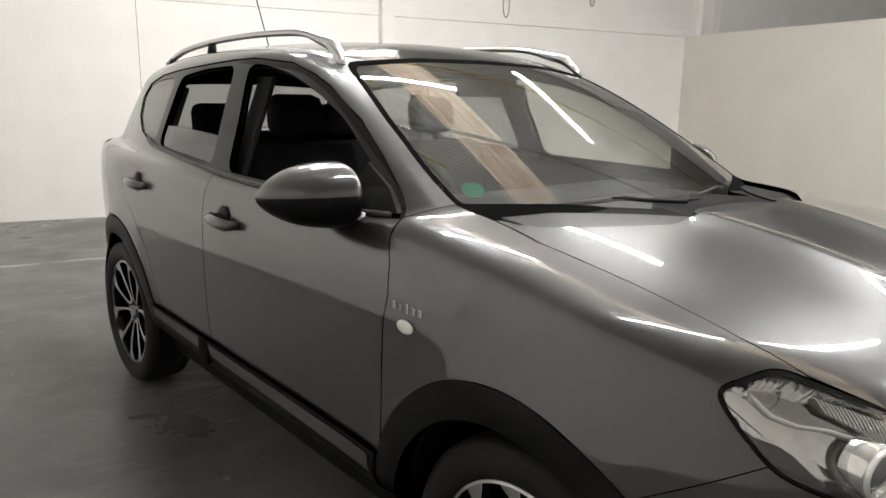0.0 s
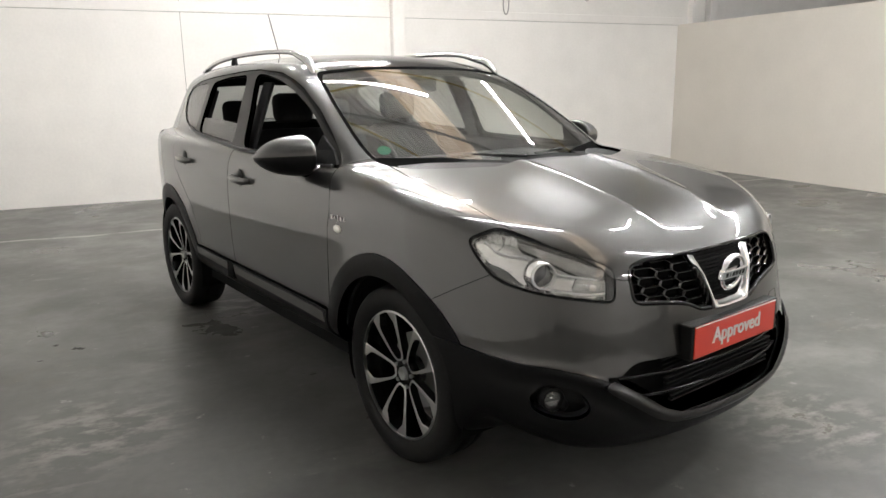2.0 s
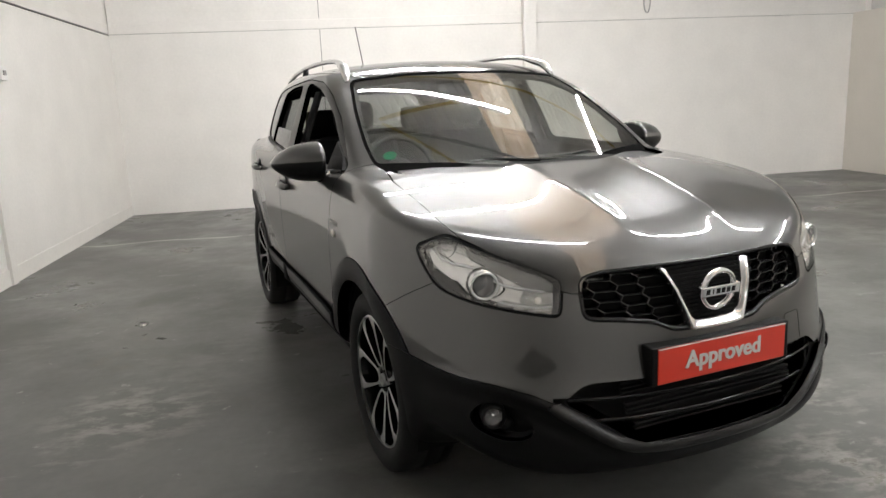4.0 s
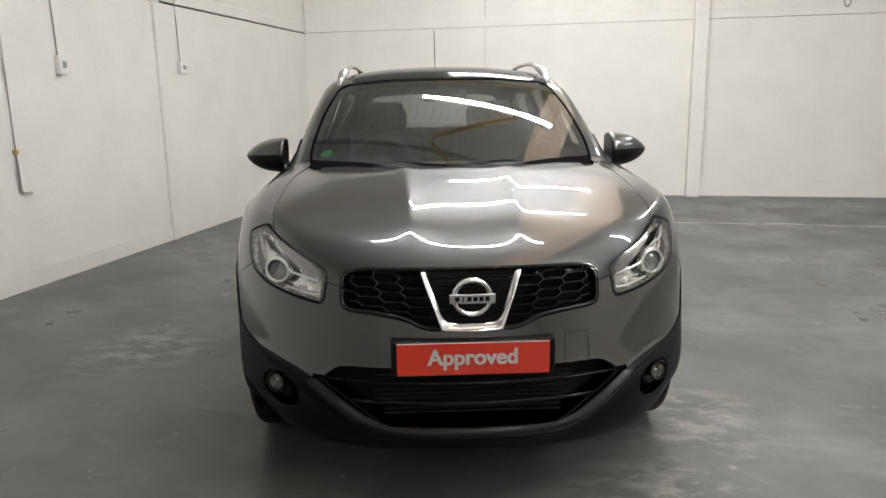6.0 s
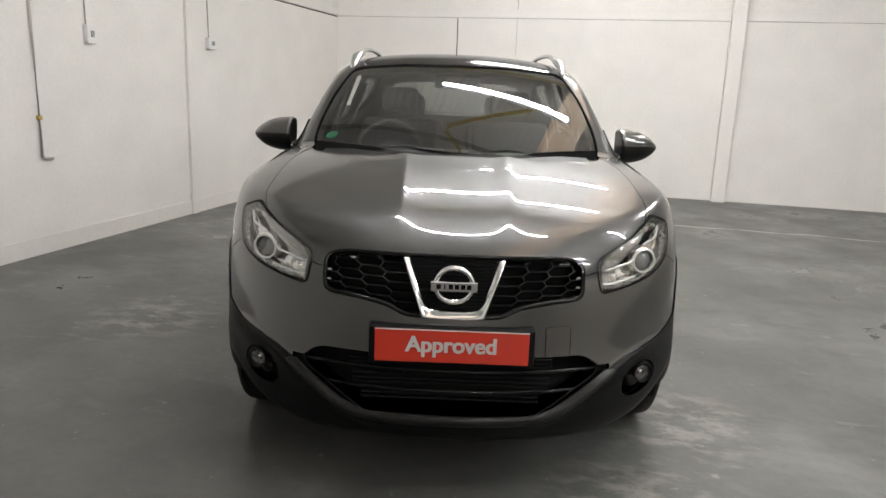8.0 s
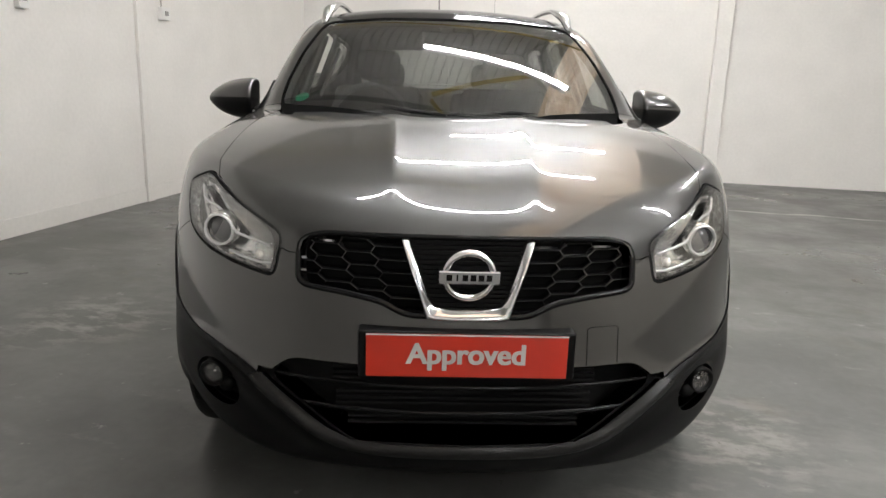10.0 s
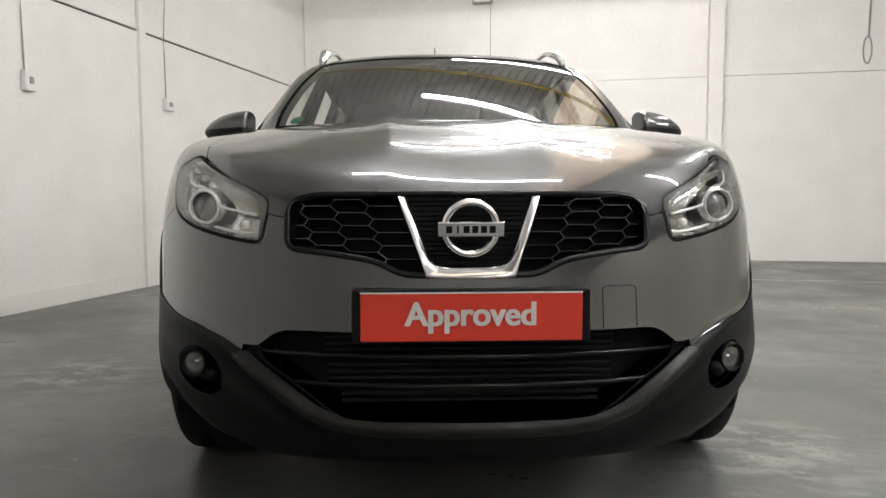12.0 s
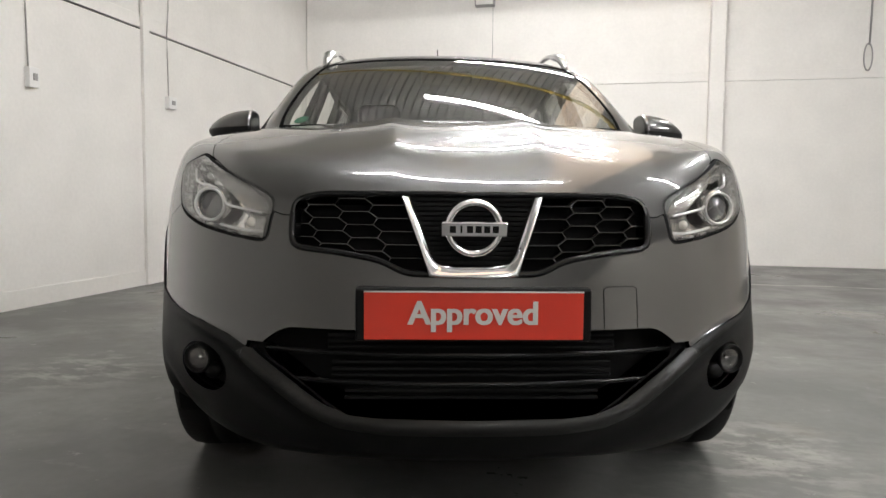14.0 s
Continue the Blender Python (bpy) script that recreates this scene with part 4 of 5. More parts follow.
def grille_wall(name, p, q):
    """One thin wall of the honeycomb between two points of the front view, its fore edge narrowed."""
    (x0, z0), (x1, z1) = p, q
    mid = np.array([[abs(x0 + x1) / 2, 0.1, (z0 + z1) / 2]])
    if GRILLE(mid)[0] > -0.004:
        return
    d = Vector((x1 - x0, 0, z1 - z0)).normalized()
    n = Vector((-d.z, 0, d.x))
    bm = bmesh.new()
    rings = []
    for x, z in (p, q):
        y = on_nose(abs(x), z)
        rings.append([bm.verts.new(Vector((x, y + back, z)) + n * t) for back, t in ((0.050, -0.0030), (0.025, -0.0030), (0.018, -0.0009), (0.018, 0.0009), (0.025, 0.0030), (0.050, 0.0030))])
    for k in range(5):
        bm.faces.new((rings[0][k], rings[0][k + 1], rings[1][k + 1], rings[1][k]))
    bm.faces.new(rings[0])
    bm.faces.new(rings[1][::-1])
    bmesh.ops.recalc_face_normals(bm, faces=bm.faces)
    part(name, bm, SLAT_BLACK, grille, smooth=False)


ROW, COLUMN, SLANT, LEAN = 0.031, 0.079, 0.016, 0.36
for s in (-1, 1):
    for k in range(4):
        for j in range(-3, 9):
            z = 0.737 + ROW * (j + (0.5 if k % 2 else 0.0))
            left = (0.222 + COLUMN * k + LEAN * (z - 0.785), z)
            start = left[0] - COLUMN + SLANT if k else 0.118 + LEAN * (z - 0.70)
            corners = [(left[0] + SLANT + LEAN * h * ROW / 2, z + h * ROW / 2) for h in (-1, 1)]
            grille_wall("grille_slat", (s * start, z), (s * left[0], z))
            for c in corners:
                grille_wall("grille_rib", (s * left[0], z), (s * c[0], c[1]))
# fine mesh behind the badge
bm = bmesh.new()
for k in range(15):
    z = 0.685 + k * 0.0115
    w = 0.085 + (z - 0.685) * 0.42
    box(bm, -w, w, on_nose(0, z) + 0.016, on_nose(0, z) + 0.026, z - 0.004, z + 0.004)
part("grille_mesh", bm, LINER, grille, "fine black mesh behind the badge", smooth=False)

# the V: outer and inner edges of one leg, from its tip to the middle of the foot
V_LEG = [((0.1695, 0.853), (0.1475, 0.850)), ((0.148, 0.795), (0.1235, 0.787)), ((0.124, 0.730), (0.100, 0.722)), ((0.113, 0.697), (0.092, 0.707)),
         ((0.104, 0.667), (0.083, 0.697)), ((0.085, 0.664), (0.070, 0.692)), ((0.04, 0.663), (0.04, 0.690))]
path = [((-a, b), (-c, d)) for (a, b), (c, d) in V_LEG] + V_LEG[::-1]
bm = bmesh.new()
rings = []
for (ox, oz), (ix, iz) in path:
    ring = []
    for w, lift in ((0.0, 0.03), (0.0, -0.008), (0.06, -0.0115), (0.25, -0.0125), (0.55, -0.009), (0.90, -0.002), (1.0, 0.003), (1.0, 0.03)):
        x, z = ox + (ix - ox) * w, oz + (iz - oz) * w
        ring.append(bm.verts.new((x, on_nose(abs(x), z) + lift - 0.002, z)))
    rings.append(ring)
for r0, r1 in zip(rings, rings[1:]):
    for k in range(7):
        bm.faces.new((r0[k], r0[k + 1], r1[k + 1], r1[k]))
bm.faces.new(rings[0])
bm.faces.new(rings[-1][::-1])
bmesh.ops.recalc_face_normals(bm, faces=bm.faces)
part("chrome_frame", bm, CHROME, grille, "chrome V-shaped grille frame")


def revolve(bm, profile, segments, m):
    """A profile of (radius, height) turned round z."""
    rings = []
    for k in range(segments):
        a = math.tau * k / segments
        rings.append([bm.verts.new(m @ Vector((r * math.cos(a), r * math.sin(a), h))) for r, h in profile])
    for k in range(segments):
        r0, r1 = rings[k], rings[(k + 1) % segments]
        for i in range(len(profile) - 1):
            bm.faces.new((r0[i], r1[i], r1[i + 1], r0[i + 1]))


badge_y = on_nose(0, 0.778) - 0.02
face = Matrix.Translation((0, badge_y, 0.779)) @ pose(0, 0, 0, 98, 0, 0)
bm = bmesh.new()
revolve(bm, [(0.052 + 0.012 * (1 - math.cos(t)) / 1 * 0.7 + 0.0, 0.012 * math.sin(t)) for t in [k * math.tau / 12 for k in range(13)]], 48, face)
badge = part("badge", bm, CHROME, grille, "round chrome badge with a crossbar")
bm = bmesh.new()
box(bm, -0.076, 0.076, -0.017, 0.017, -0.004, 0.016, face, 0.003)
part("badge_bar", bm, CHROME, badge, "chrome crossbar", smooth=False)
for k in range(6):
    bm = bmesh.new()
    x = -0.050 + k * 0.0198
    w = 0.0022 if k == 1 else 0.0072
    box(bm, x - w, x + w, -0.0082, 0.0082, 0.0155, 0.0166, face)
    part("badge_mark", bm, GLOSS_BLACK, badge, "dark plain mark", smooth=False)

holder_y = 0.018
bm = bmesh.new()
box(bm, -0.272, 0.272, holder_y, 0.085, 0.520, 0.642, bevel=0.005)
holder = part("plate_holder", bm, BLACK, car, "black plate holder", smooth=False)
bm = bmesh.new()
box(bm, -0.252, 0.252, holder_y - 0.004, holder_y + 0.002, 0.5245, 0.6365, bevel=0.0015)
plate = part("plate", bm, RED, holder, "red show plate with a pale word", smooth=False)
bm = bmesh.new()
box(bm, -0.252, 0.252, holder_y - 0.0052, holder_y - 0.0035, 0.6335, 0.637)
part("plate_edge", bm, GREY_TEXT, plate, "pale top edge", smooth=False)
font = bpy.data.curves.new("word", "FONT")
font.body, font.size, font.extrude, font.offset, font.align_x = "Approved", 0.076, 0.0008, 0.0013, "CENTER"
word_ob = bpy.data.objects.new("word", font)
scene.collection.objects.link(word_ob)
bpy.context.view_layer.update()
me = bpy.data.meshes.new_from_object(word_ob.evaluated_get(bpy.context.evaluated_depsgraph_get()))
bpy.data.objects.remove(word_ob)
xs = [v.co.x for v in me.vertices]
k = 0.297 / (max(xs) - min(xs))
me.transform(Matrix.Translation((-0.001, holder_y - 0.0058, 0.5615)) @ pose(0, 0, 0, 90, 0, 0) @ Matrix.Diagonal((k, k * 1.02, 1, 1)))
bold = bmesh.new()
for dx, dy in ((0.0, 0.0), (-0.0013, 0.0002), (0.0013, 0.0004)):
    bold.from_mesh(me)
    bmesh.ops.translate(bold, vec=(dx, dy, 0), verts=bold.verts[-len(me.vertices):])
bold.to_mesh(me)
bold.free()
me.materials.clear()
me.materials.append(GREY_TEXT)
word = new("lettering", me)
word.parent = plate
tagged(word, "pale lettering reading Approved")

low_grille = front_patch("lower_grille", grown(LOW_GRILLE, 0.05), LINER, 0.085, label="black lower air intake")
for z, w, thick in ((0.482, 0.525, 0.0045), (0.415, 0.455, 0.0045)):
    bm = bmesh.new()
    tube(bm, [(x, on_nose(abs(x), z) + 0.028, z) for x in np.linspace(-w, w, 25)], thick, 8, 1.5)
    part("intake_bar", bm, GLOSS_BLACK, low_grille, "glossy black bar")
for k, (z, w) in enumerate(((0.525, 0.34), (0.51, 0.34), (0.497, 0.34), (0.462, 0.33), (0.446, 0.33), (0.432, 0.33), (0.395, 0.30), (0.378, 0.30))):
    bm = bmesh.new()
    box(bm, -w, w, on_nose(0.2, z) + 0.04, on_nose(0.2, z) + 0.055, z - 0.003, z + 0.003)
    part("intake_slat", bm, LINER, low_grille, smooth=False)
bm = bmesh.new()
loop = [(0.313, 0.543), (0.313, 0.634), (0.322, 0.640), (0.39, 0.640), (0.399, 0.634), (0.399, 0.543)]
tube(bm, [(x, on_nose(x, z) - 0.0005, z) for x, z in loop], 0.0011, 6, up=(0, 1, 0))
part("tow_cover", bm, LINER, car, "square tow hook cover outline")


# ---- lamps ----
for side in (None, "flip"):
    s = -1 if side else 1
    lamp = panel("headlight", cut(half, both(HEADLIGHT, outside(grown(HEADLIGHT, -0.006)))), LINER, car, 0.014, 0.0, side, "headlight with a clear lens and projector")
    panel("lens", cut(half, grown(HEADLIGHT, -0.006)), LENS, lamp, 0, 0.001, side, "clear headlight lens").visible_shadow = False
    panel("lamp_bowl", cut(half, grown(HEADLIGHT, -0.004)), BOWL, lamp, -0.048, -0.055, side, "bright lamp bowl")
    dark = corner_view([(1.0, 0.90), (0.945, 0.90), (0.90, 0.862), (0.85, 0.848), (0.80, 0.80), (0.74, 0.79), (0.66, 0.765), (0.60, 0.758), (0.60, 0.70), (1.0, 0.70)])
    panel("lamp_bezel", cut(half, both(dark, grown(HEADLIGHT, -0.008))), BEZEL, lamp, 0.01, -0.04, side, "smoked lower bezel")
    edge = corner_view([(0.486, 0.72), (0.486, 0.86), (0.515, 0.86), (0.515, 0.72)])
    panel("lamp_bezel", cut(half, both(edge, grown(HEADLIGHT, -0.008))), BEZEL, lamp, 0.01, -0.012, side, "dark inner bezel")
    swoosh = corner_view(soft([(0.90, 0.925), (0.965, 0.935), (0.86, 0.845), (0.80, 0.835), (0.775, 0.80), (0.70, 0.79), (0.66, 0.83), (0.72, 0.88), (0.82, 0.885)], 1))
    panel("reflector", cut(half, both(swoosh, grown(HEADLIGHT, -0.012))), BOWL, lamp, 0.02, -0.035, side, "bright sweeping reflector")
    inner_box = corner_view([(0.505, 0.755), (0.505, 0.825), (0.60, 0.828), (0.62, 0.79), (0.60, 0.762)])
    panel("park_reflector", cut(half, both(inner_box, grown(HEADLIGHT, -0.010))), REFLECTOR, lamp, 0.02, -0.045, side, "bright inner reflector")
    strip = corner_view([(0.505, 0.836), (0.60, 0.877), (0.70, 0.912), (0.80, 0.945), (0.79, 0.915), (0.72, 0.885), (0.66, 0.858), (0.60, 0.828), (0.52, 0.812)])
    panel("turn_reflector", cut(half, both(strip, grown(HEADLIGHT, -0.010))), TURN, lamp, 0.015, -0.03, side, "finely ribbed bright turn signal")
    # thin bright trims: along the upper edge, the sweep over the projector and the frame of the inner chamber
    for name, line in (("upper_trim", ((0.512, 0.822), (0.515, 0.845), (0.60, 0.878), (0.70, 0.912), (0.80, 0.944), (0.86, 0.958))),
                       ("sweep_trim", ((0.90, 0.925), (0.87, 0.895), (0.83, 0.883), (0.785, 0.880), (0.74, 0.868), (0.70, 0.842), (0.665, 0.826), (0.60, 0.816), (0.52, 0.805))),
                       ("chamber_trim", ((0.515, 0.80), (0.514, 0.765), (0.56, 0.762), (0.62, 0.768), (0.70, 0.779)))):
        bm = bmesh.new()
        pts = []
        for (c0, z0), (c1, z1) in zip(line, line[1:]):
            for t in (0.0, 0.25, 0.5, 0.75):
                c, z = c0 + (c1 - c0) * t, z0 + (z1 - z0) * t
                xs = np.linspace(0.3, 0.92, 500)
                ys = (c - 0.8 * xs) / 0.6
                x = float(xs[np.argmax(skin(xs, ys, np.full(500, z)) > 0)])
                pts.append((s * (x - 0.012), (c - 0.8 * x) / 0.6 + 0.02, z))
        tube(bm, pts, 0.0032 if name == "upper_trim" else 0.0042, 6)
        part(name, bm, RING, lamp, "thin bright trim")
    centre = Matrix.Translation((s * 0.674, 0.312, 0.828)) @ pose(0, 0, 0, 90, 0, s * 14)
    bm = bmesh.new()
    revolve(bm, [(0.0375 + 0.0036 * (1 - math.cos(t)), 0.006 * math.sin(t) + 0.014) for t in [k * math.tau / 12 for k in range(13)]], 40, centre)
    part("projector_ring", bm, RING, lamp, "chrome projector ring")
    bm = bmesh.new()
    revolve(bm, [(0.050, -0.03), (0.0475, 0.008), (0.044, 0.012), (0.037, 0.010), (0.036, -0.02)], 32, centre)
    part("projector_tube", bm, BOWL, lamp)
    bm = bmesh.new()
    bmesh.ops.create_uvsphere(bm, u_segments=28, v_segments=16, radius=1, matrix=centre @ Matrix.Translation((0, 0, -0.008)) @ Matrix.Diagonal((0.0365, 0.0365, 0.026, 1)))
    part("projector_lens", bm, LENS_DARK, lamp, "dark glass projector lens")
    bm = bmesh.new()
    at = Matrix.Translation((s * 0.722, 0.49, 0.918)) @ pose(0, 0, 0, 80, 0, s * 30)
    revolve(bm, [(0.032, 0.02), (0.026, 0.0), (0.012, -0.02), (0.0, -0.024)], 24, at)
    part("side_bowl", bm, CHROME, lamp, "small bright bowl")
    bm = bmesh.new()
    bmesh.ops.create_uvsphere(bm, u_segments=16, v_segments=10, radius=0.012, matrix=Matrix.Translation((s * 0.548, 0.205, 0.785)))
    part("bulb", bm, PALE_LENS, lamp)

    fog = panel("fog_light", cut(half, grown(FOG, 0.004)), BLACK, car, 0, -0.055, side, "round fog lamp in a black recess")
    at = Matrix.Translation((s * 0.692, 0.236, 0.433)) @ pose(0, 0, 0, 90, 0, s * 18)
    bm = bmesh.new()
    revolve(bm, [(0.040, -0.03), (0.039, 0.010), (0.036, 0.014), (0.031, 0.010), (0.031, -0.02)], 32, at)
    part("fog_bezel", bm, BLACK, fog)
    bm = bmesh.new()
    revolve(bm, [(0.031, 0.004), (0.026, -0.010), (0.015, -0.020), (0.0, -0.023)], 28, at)
    part("fog_reflector", bm, BEZEL, fog, "grey fog reflector")
    bm = bmesh.new()
    bmesh.ops.create_uvsphere(bm, u_segments=24, v_segments=14, radius=1, matrix=at @ Matrix.Translation((0, 0, 0.002)) @ Matrix.Diagonal((0.031, 0.031, 0.012, 1)))
    part("fog_lens", bm, LENS, fog, "clear fog lens").visible_shadow = False
    # chrome ball as a bulb shield, added to give the lens its bright glint
    bm = bmesh.new()
    bmesh.ops.create_uvsphere(bm, u_segments=16, v_segments=10, radius=0.009, matrix=at @ Matrix.Translation((0, 0, -0.010)))
    part("fog_glint_ball", bm, CHROME, fog, "small chrome bulb shield added for the lens glint")
    bm = bmesh.new()
    bmesh.ops.create_uvsphere(bm, u_segments=20, v_segments=12, radius=1, matrix=Matrix.Translation((s * 0.652, 0.228, 0.402)) @ Matrix.Diagonal((0.024, 0.016, 0.022, 1)))
    part("blank_cap", bm, BLACK, fog, "small blank round cap")

    # side repeater and plain marks of the badge on the fender
    x0 = on_side(1.235, 0.872)
    bm = bmesh.new()
    bmesh.ops.create_uvsphere(bm, u_segments=20, v_segments=12, radius=1, matrix=Matrix.Translation((s * (x0 + 0.002), 1.235, 0.872)) @ Matrix.Diagonal((0.008, 0.031, 0.017, 1)))
    part("side_repeater", bm, PALE_LENS, car, "pale oval side repeater")
    for k, (w, h) in enumerate(((0.013, 0.02), (0.006, 0.012), (0.008, 0.026), (0.011, 0.016), (0.011, 0.018))):
        y = 1.283 - k * 0.025
        x0 = on_side(y, 0.915)
        bm = bmesh.new()
        box(bm, s * x0 - 0.003, s * x0 + 0.003, y - w / 2, y + w / 2, 0.915 - h / 2, 0.915 + h / 2, bevel=0.001)
        part("trim_mark", bm, CHROME, car, "plain chrome mark", smooth=False)


# ---- wheels ----
def wheel():
    w = new("wheel")
    out = pose(0, 0, 0, 0, 90, 0)
    bm = bmesh.new()
    prof = [(0.250, 0.085), (0.262, 0.098), (0.290, 0.107), (0.318, 0.106), (0.335, 0.098), (0.343, 0.086), (0.347, 0.06), (0.347, 0.012), (0.341, 0.010), (0.341, 0.002), (0.347, 0.0),
            (0.347, -0.05), (0.341, -0.052), (0.341, -0.06), (0.347, -0.062), (0.343, -0.09), (0.33, -0.102), (0.29, -0.107), (0.25, -0.09)]
    revolve(bm, prof, 64, out)
    part("tyre", bm, RUBBER, w, "black road tyre")
    bm = bmesh.new()
    revolve(bm, [(0.246, 0.093), (0.252, 0.092), (0.255, 0.087), (0.252, 0.081), (0.246, 0.081), (0.246, 0.093)], 64, out)
    part("rim_lip", bm, ALLOY, w, "bright machined rim edge")
    bm = bmesh.new()
    revolve(bm, [(0.242, 0.085), (0.232, 0.04), (0.225, -0.06), (0.245, -0.09)], 48, out)
    part("rim_barrel", bm, GLOSS_BLACK, w, "black rim barrel")
    bm = bmesh.new()
    revolve(bm, [(0.15, 0.0), (0.15, -0.02), (0.06, -0.02), (0.06, 0.0), (0.15, 0.0)], 40, out)
    part("brake_disc", bm, LAMP_GREY, w, "grey brake disc")
    # each spoke is a looped petal: two arms that meet in a round end at the hub and flare at the rim
    for k in range(5):
        m = out @ pose(0, 0, 0, 0, 0, 72 * k + 90)
        edge = []
        for r, o, n in ((0.243, 0.0905, 0.030), (0.232, 0.0880, 0.034), (0.218, 0.0845, 0.043), (0.198, 0.0785, 0.0545), (0.17, 0.0695, 0.0525), (0.135, 0.0580, 0.0435),
                        (0.10, 0.0460, 0.0340), (0.078, 0.0375, 0.0270), (0.064, 0.0310, 0.0205), (0.053, 0.0225, 0.0115)):
            edge.append(((r, o), (r + (0.0 if r > 0.07 else 0.004), n)))
        edge.append(((0.047, 0.0), (0.058, 0.0)))
        edge += [((a[0], -a[1]), (b[0], -b[1])) for a, b in edge[-2::-1]]
        bm = bmesh.new()
        rows = []
        for (ro, ao), (ri, ai) in edge:
            ho, hi = (0.088 - 0.024 * (1 - min(1, (r - 0.045) / 0.195)) ** 1.5 for r in (ro, ri))
            rows.append([bm.verts.new(m @ Vector(c)) for c in ((ro, ao, ho - 0.035), (ro, ao, ho - 0.002), (ro * 0.6 + ri * 0.4, ao * 0.9 + ai * 0.1, ho), (ri, ai * 0.9 + ao * 0.1, hi), (ri, ai, hi - 0.002), (ri, ai, hi - 0.035))])
        for p, q in zip(rows, rows[1:]):
            for c in range(5):
                bm.faces.new((p[c], p[c + 1], q[c + 1], q[c]))
        bmesh.ops.recalc_face_normals(bm, faces=bm.faces)
        ob = part("spoke", bm, GLOSS_BLACK, w, "machined looped spoke with black flanks", smooth=False)
        ob.data.materials.append(ALLOY)
        for n, poly in enumerate(ob.data.polygons):
            poly.material_index = 1 if n % 5 in (1, 2, 3) else 0
    bm = bmesh.new()
    revolve(bm, [(0.062, 0.03), (0.060, 0.058), (0.045, 0.066), (0.034, 0.066)], 32, out)
    part("hub", bm, GLOSS_BLACK, w, "black hub")
    bm = bmesh.new()
    revolve(bm, [(0.026, 0.060), (0.026, 0.070), (0.023, 0.073), (0.020, 0.073), (0.018, 0.069), (0.0, 0.068)], 28, out)
    part("hub_cap", bm, LAMP_GREY, w, "small round hub cap")
    for k in range(5):
        a = math.tau * k / 5 + radians(54)
        bm = bmesh.new()
        bmesh.ops.create_cone(bm, cap_ends=True, segments=6, radius1=0.009, radius2=0.008, depth=0.02, matrix=out @ Matrix.Translation((0.052 * math.cos(a), 0.052 * math.sin(a), 0.06)))
        part("wheel_nut", bm, LAMP_GREY, w, smooth=False)
    return w


first_wheel = None
for y in (FRONT_AXLE, REAR_AXLE):
    for s in (-1, 1):
        m = pose(s * 0.772, y, AXLE_Z, 42 if y < 1 else -7, 0, 0 if s > 0 else 180)
        if first_wheel is None:
            first_wheel = wheel()
            first_wheel.parent = car
            first_wheel.matrix_world = m
        else:
            copy_thing(first_wheel, m)
for i, (y, z, r, _) in enumerate(ARCHES):
    for s in (-1, 1):
        bm = bmesh.new()
        rings = []
        for k in range(33):
            a = math.pi * (k / 32 * 1.3 - 0.15)
            rings.append([bm.verts.new((s * x, y + (r + 0.012) * math.cos(a), max(0.2, z + (r + 0.012) * math.sin(a)))) for x in (0.50, 0.60, 0.70, 0.80, 0.84 if i == 0 else 0.86)])
        for p, q in zip(rings, rings[1:]):
            for j in range(4):
                bm.faces.new((p[j], p[j + 1], q[j + 1], q[j]))
        back = [bm.verts.new(v.co.copy()) for v in [r_[0] for r_ in rings]]
        bm.faces.new(back)
        part("wheel_well", bm, LINER, car, "black wheel arch liner")


# ---- mirrors, rails, aerial, wipers ----
def mirror_shape(x, y, z):
    t = (x - 0.860) / 0.205
    hz = 0.090 * np.sqrt(np.maximum(0.02, 1 - 0.25 * t - 0.62 * np.maximum(t, 0) ** 3))
    cy = 1.605 + 0.04 * t
    hy = 0.128 - 0.03 * t
    e = (np.abs((z - 1.140 + 0.004 * t) / hz) ** 2.4 + np.abs((y - cy) / hy) ** 2.2 + np.maximum(t, 0) ** 3.2) - 1
    e = 0.06 * e
    e = smax(e, 0.848 - x, 0.025)
    return smax(e, y - 1.675, 0.015)


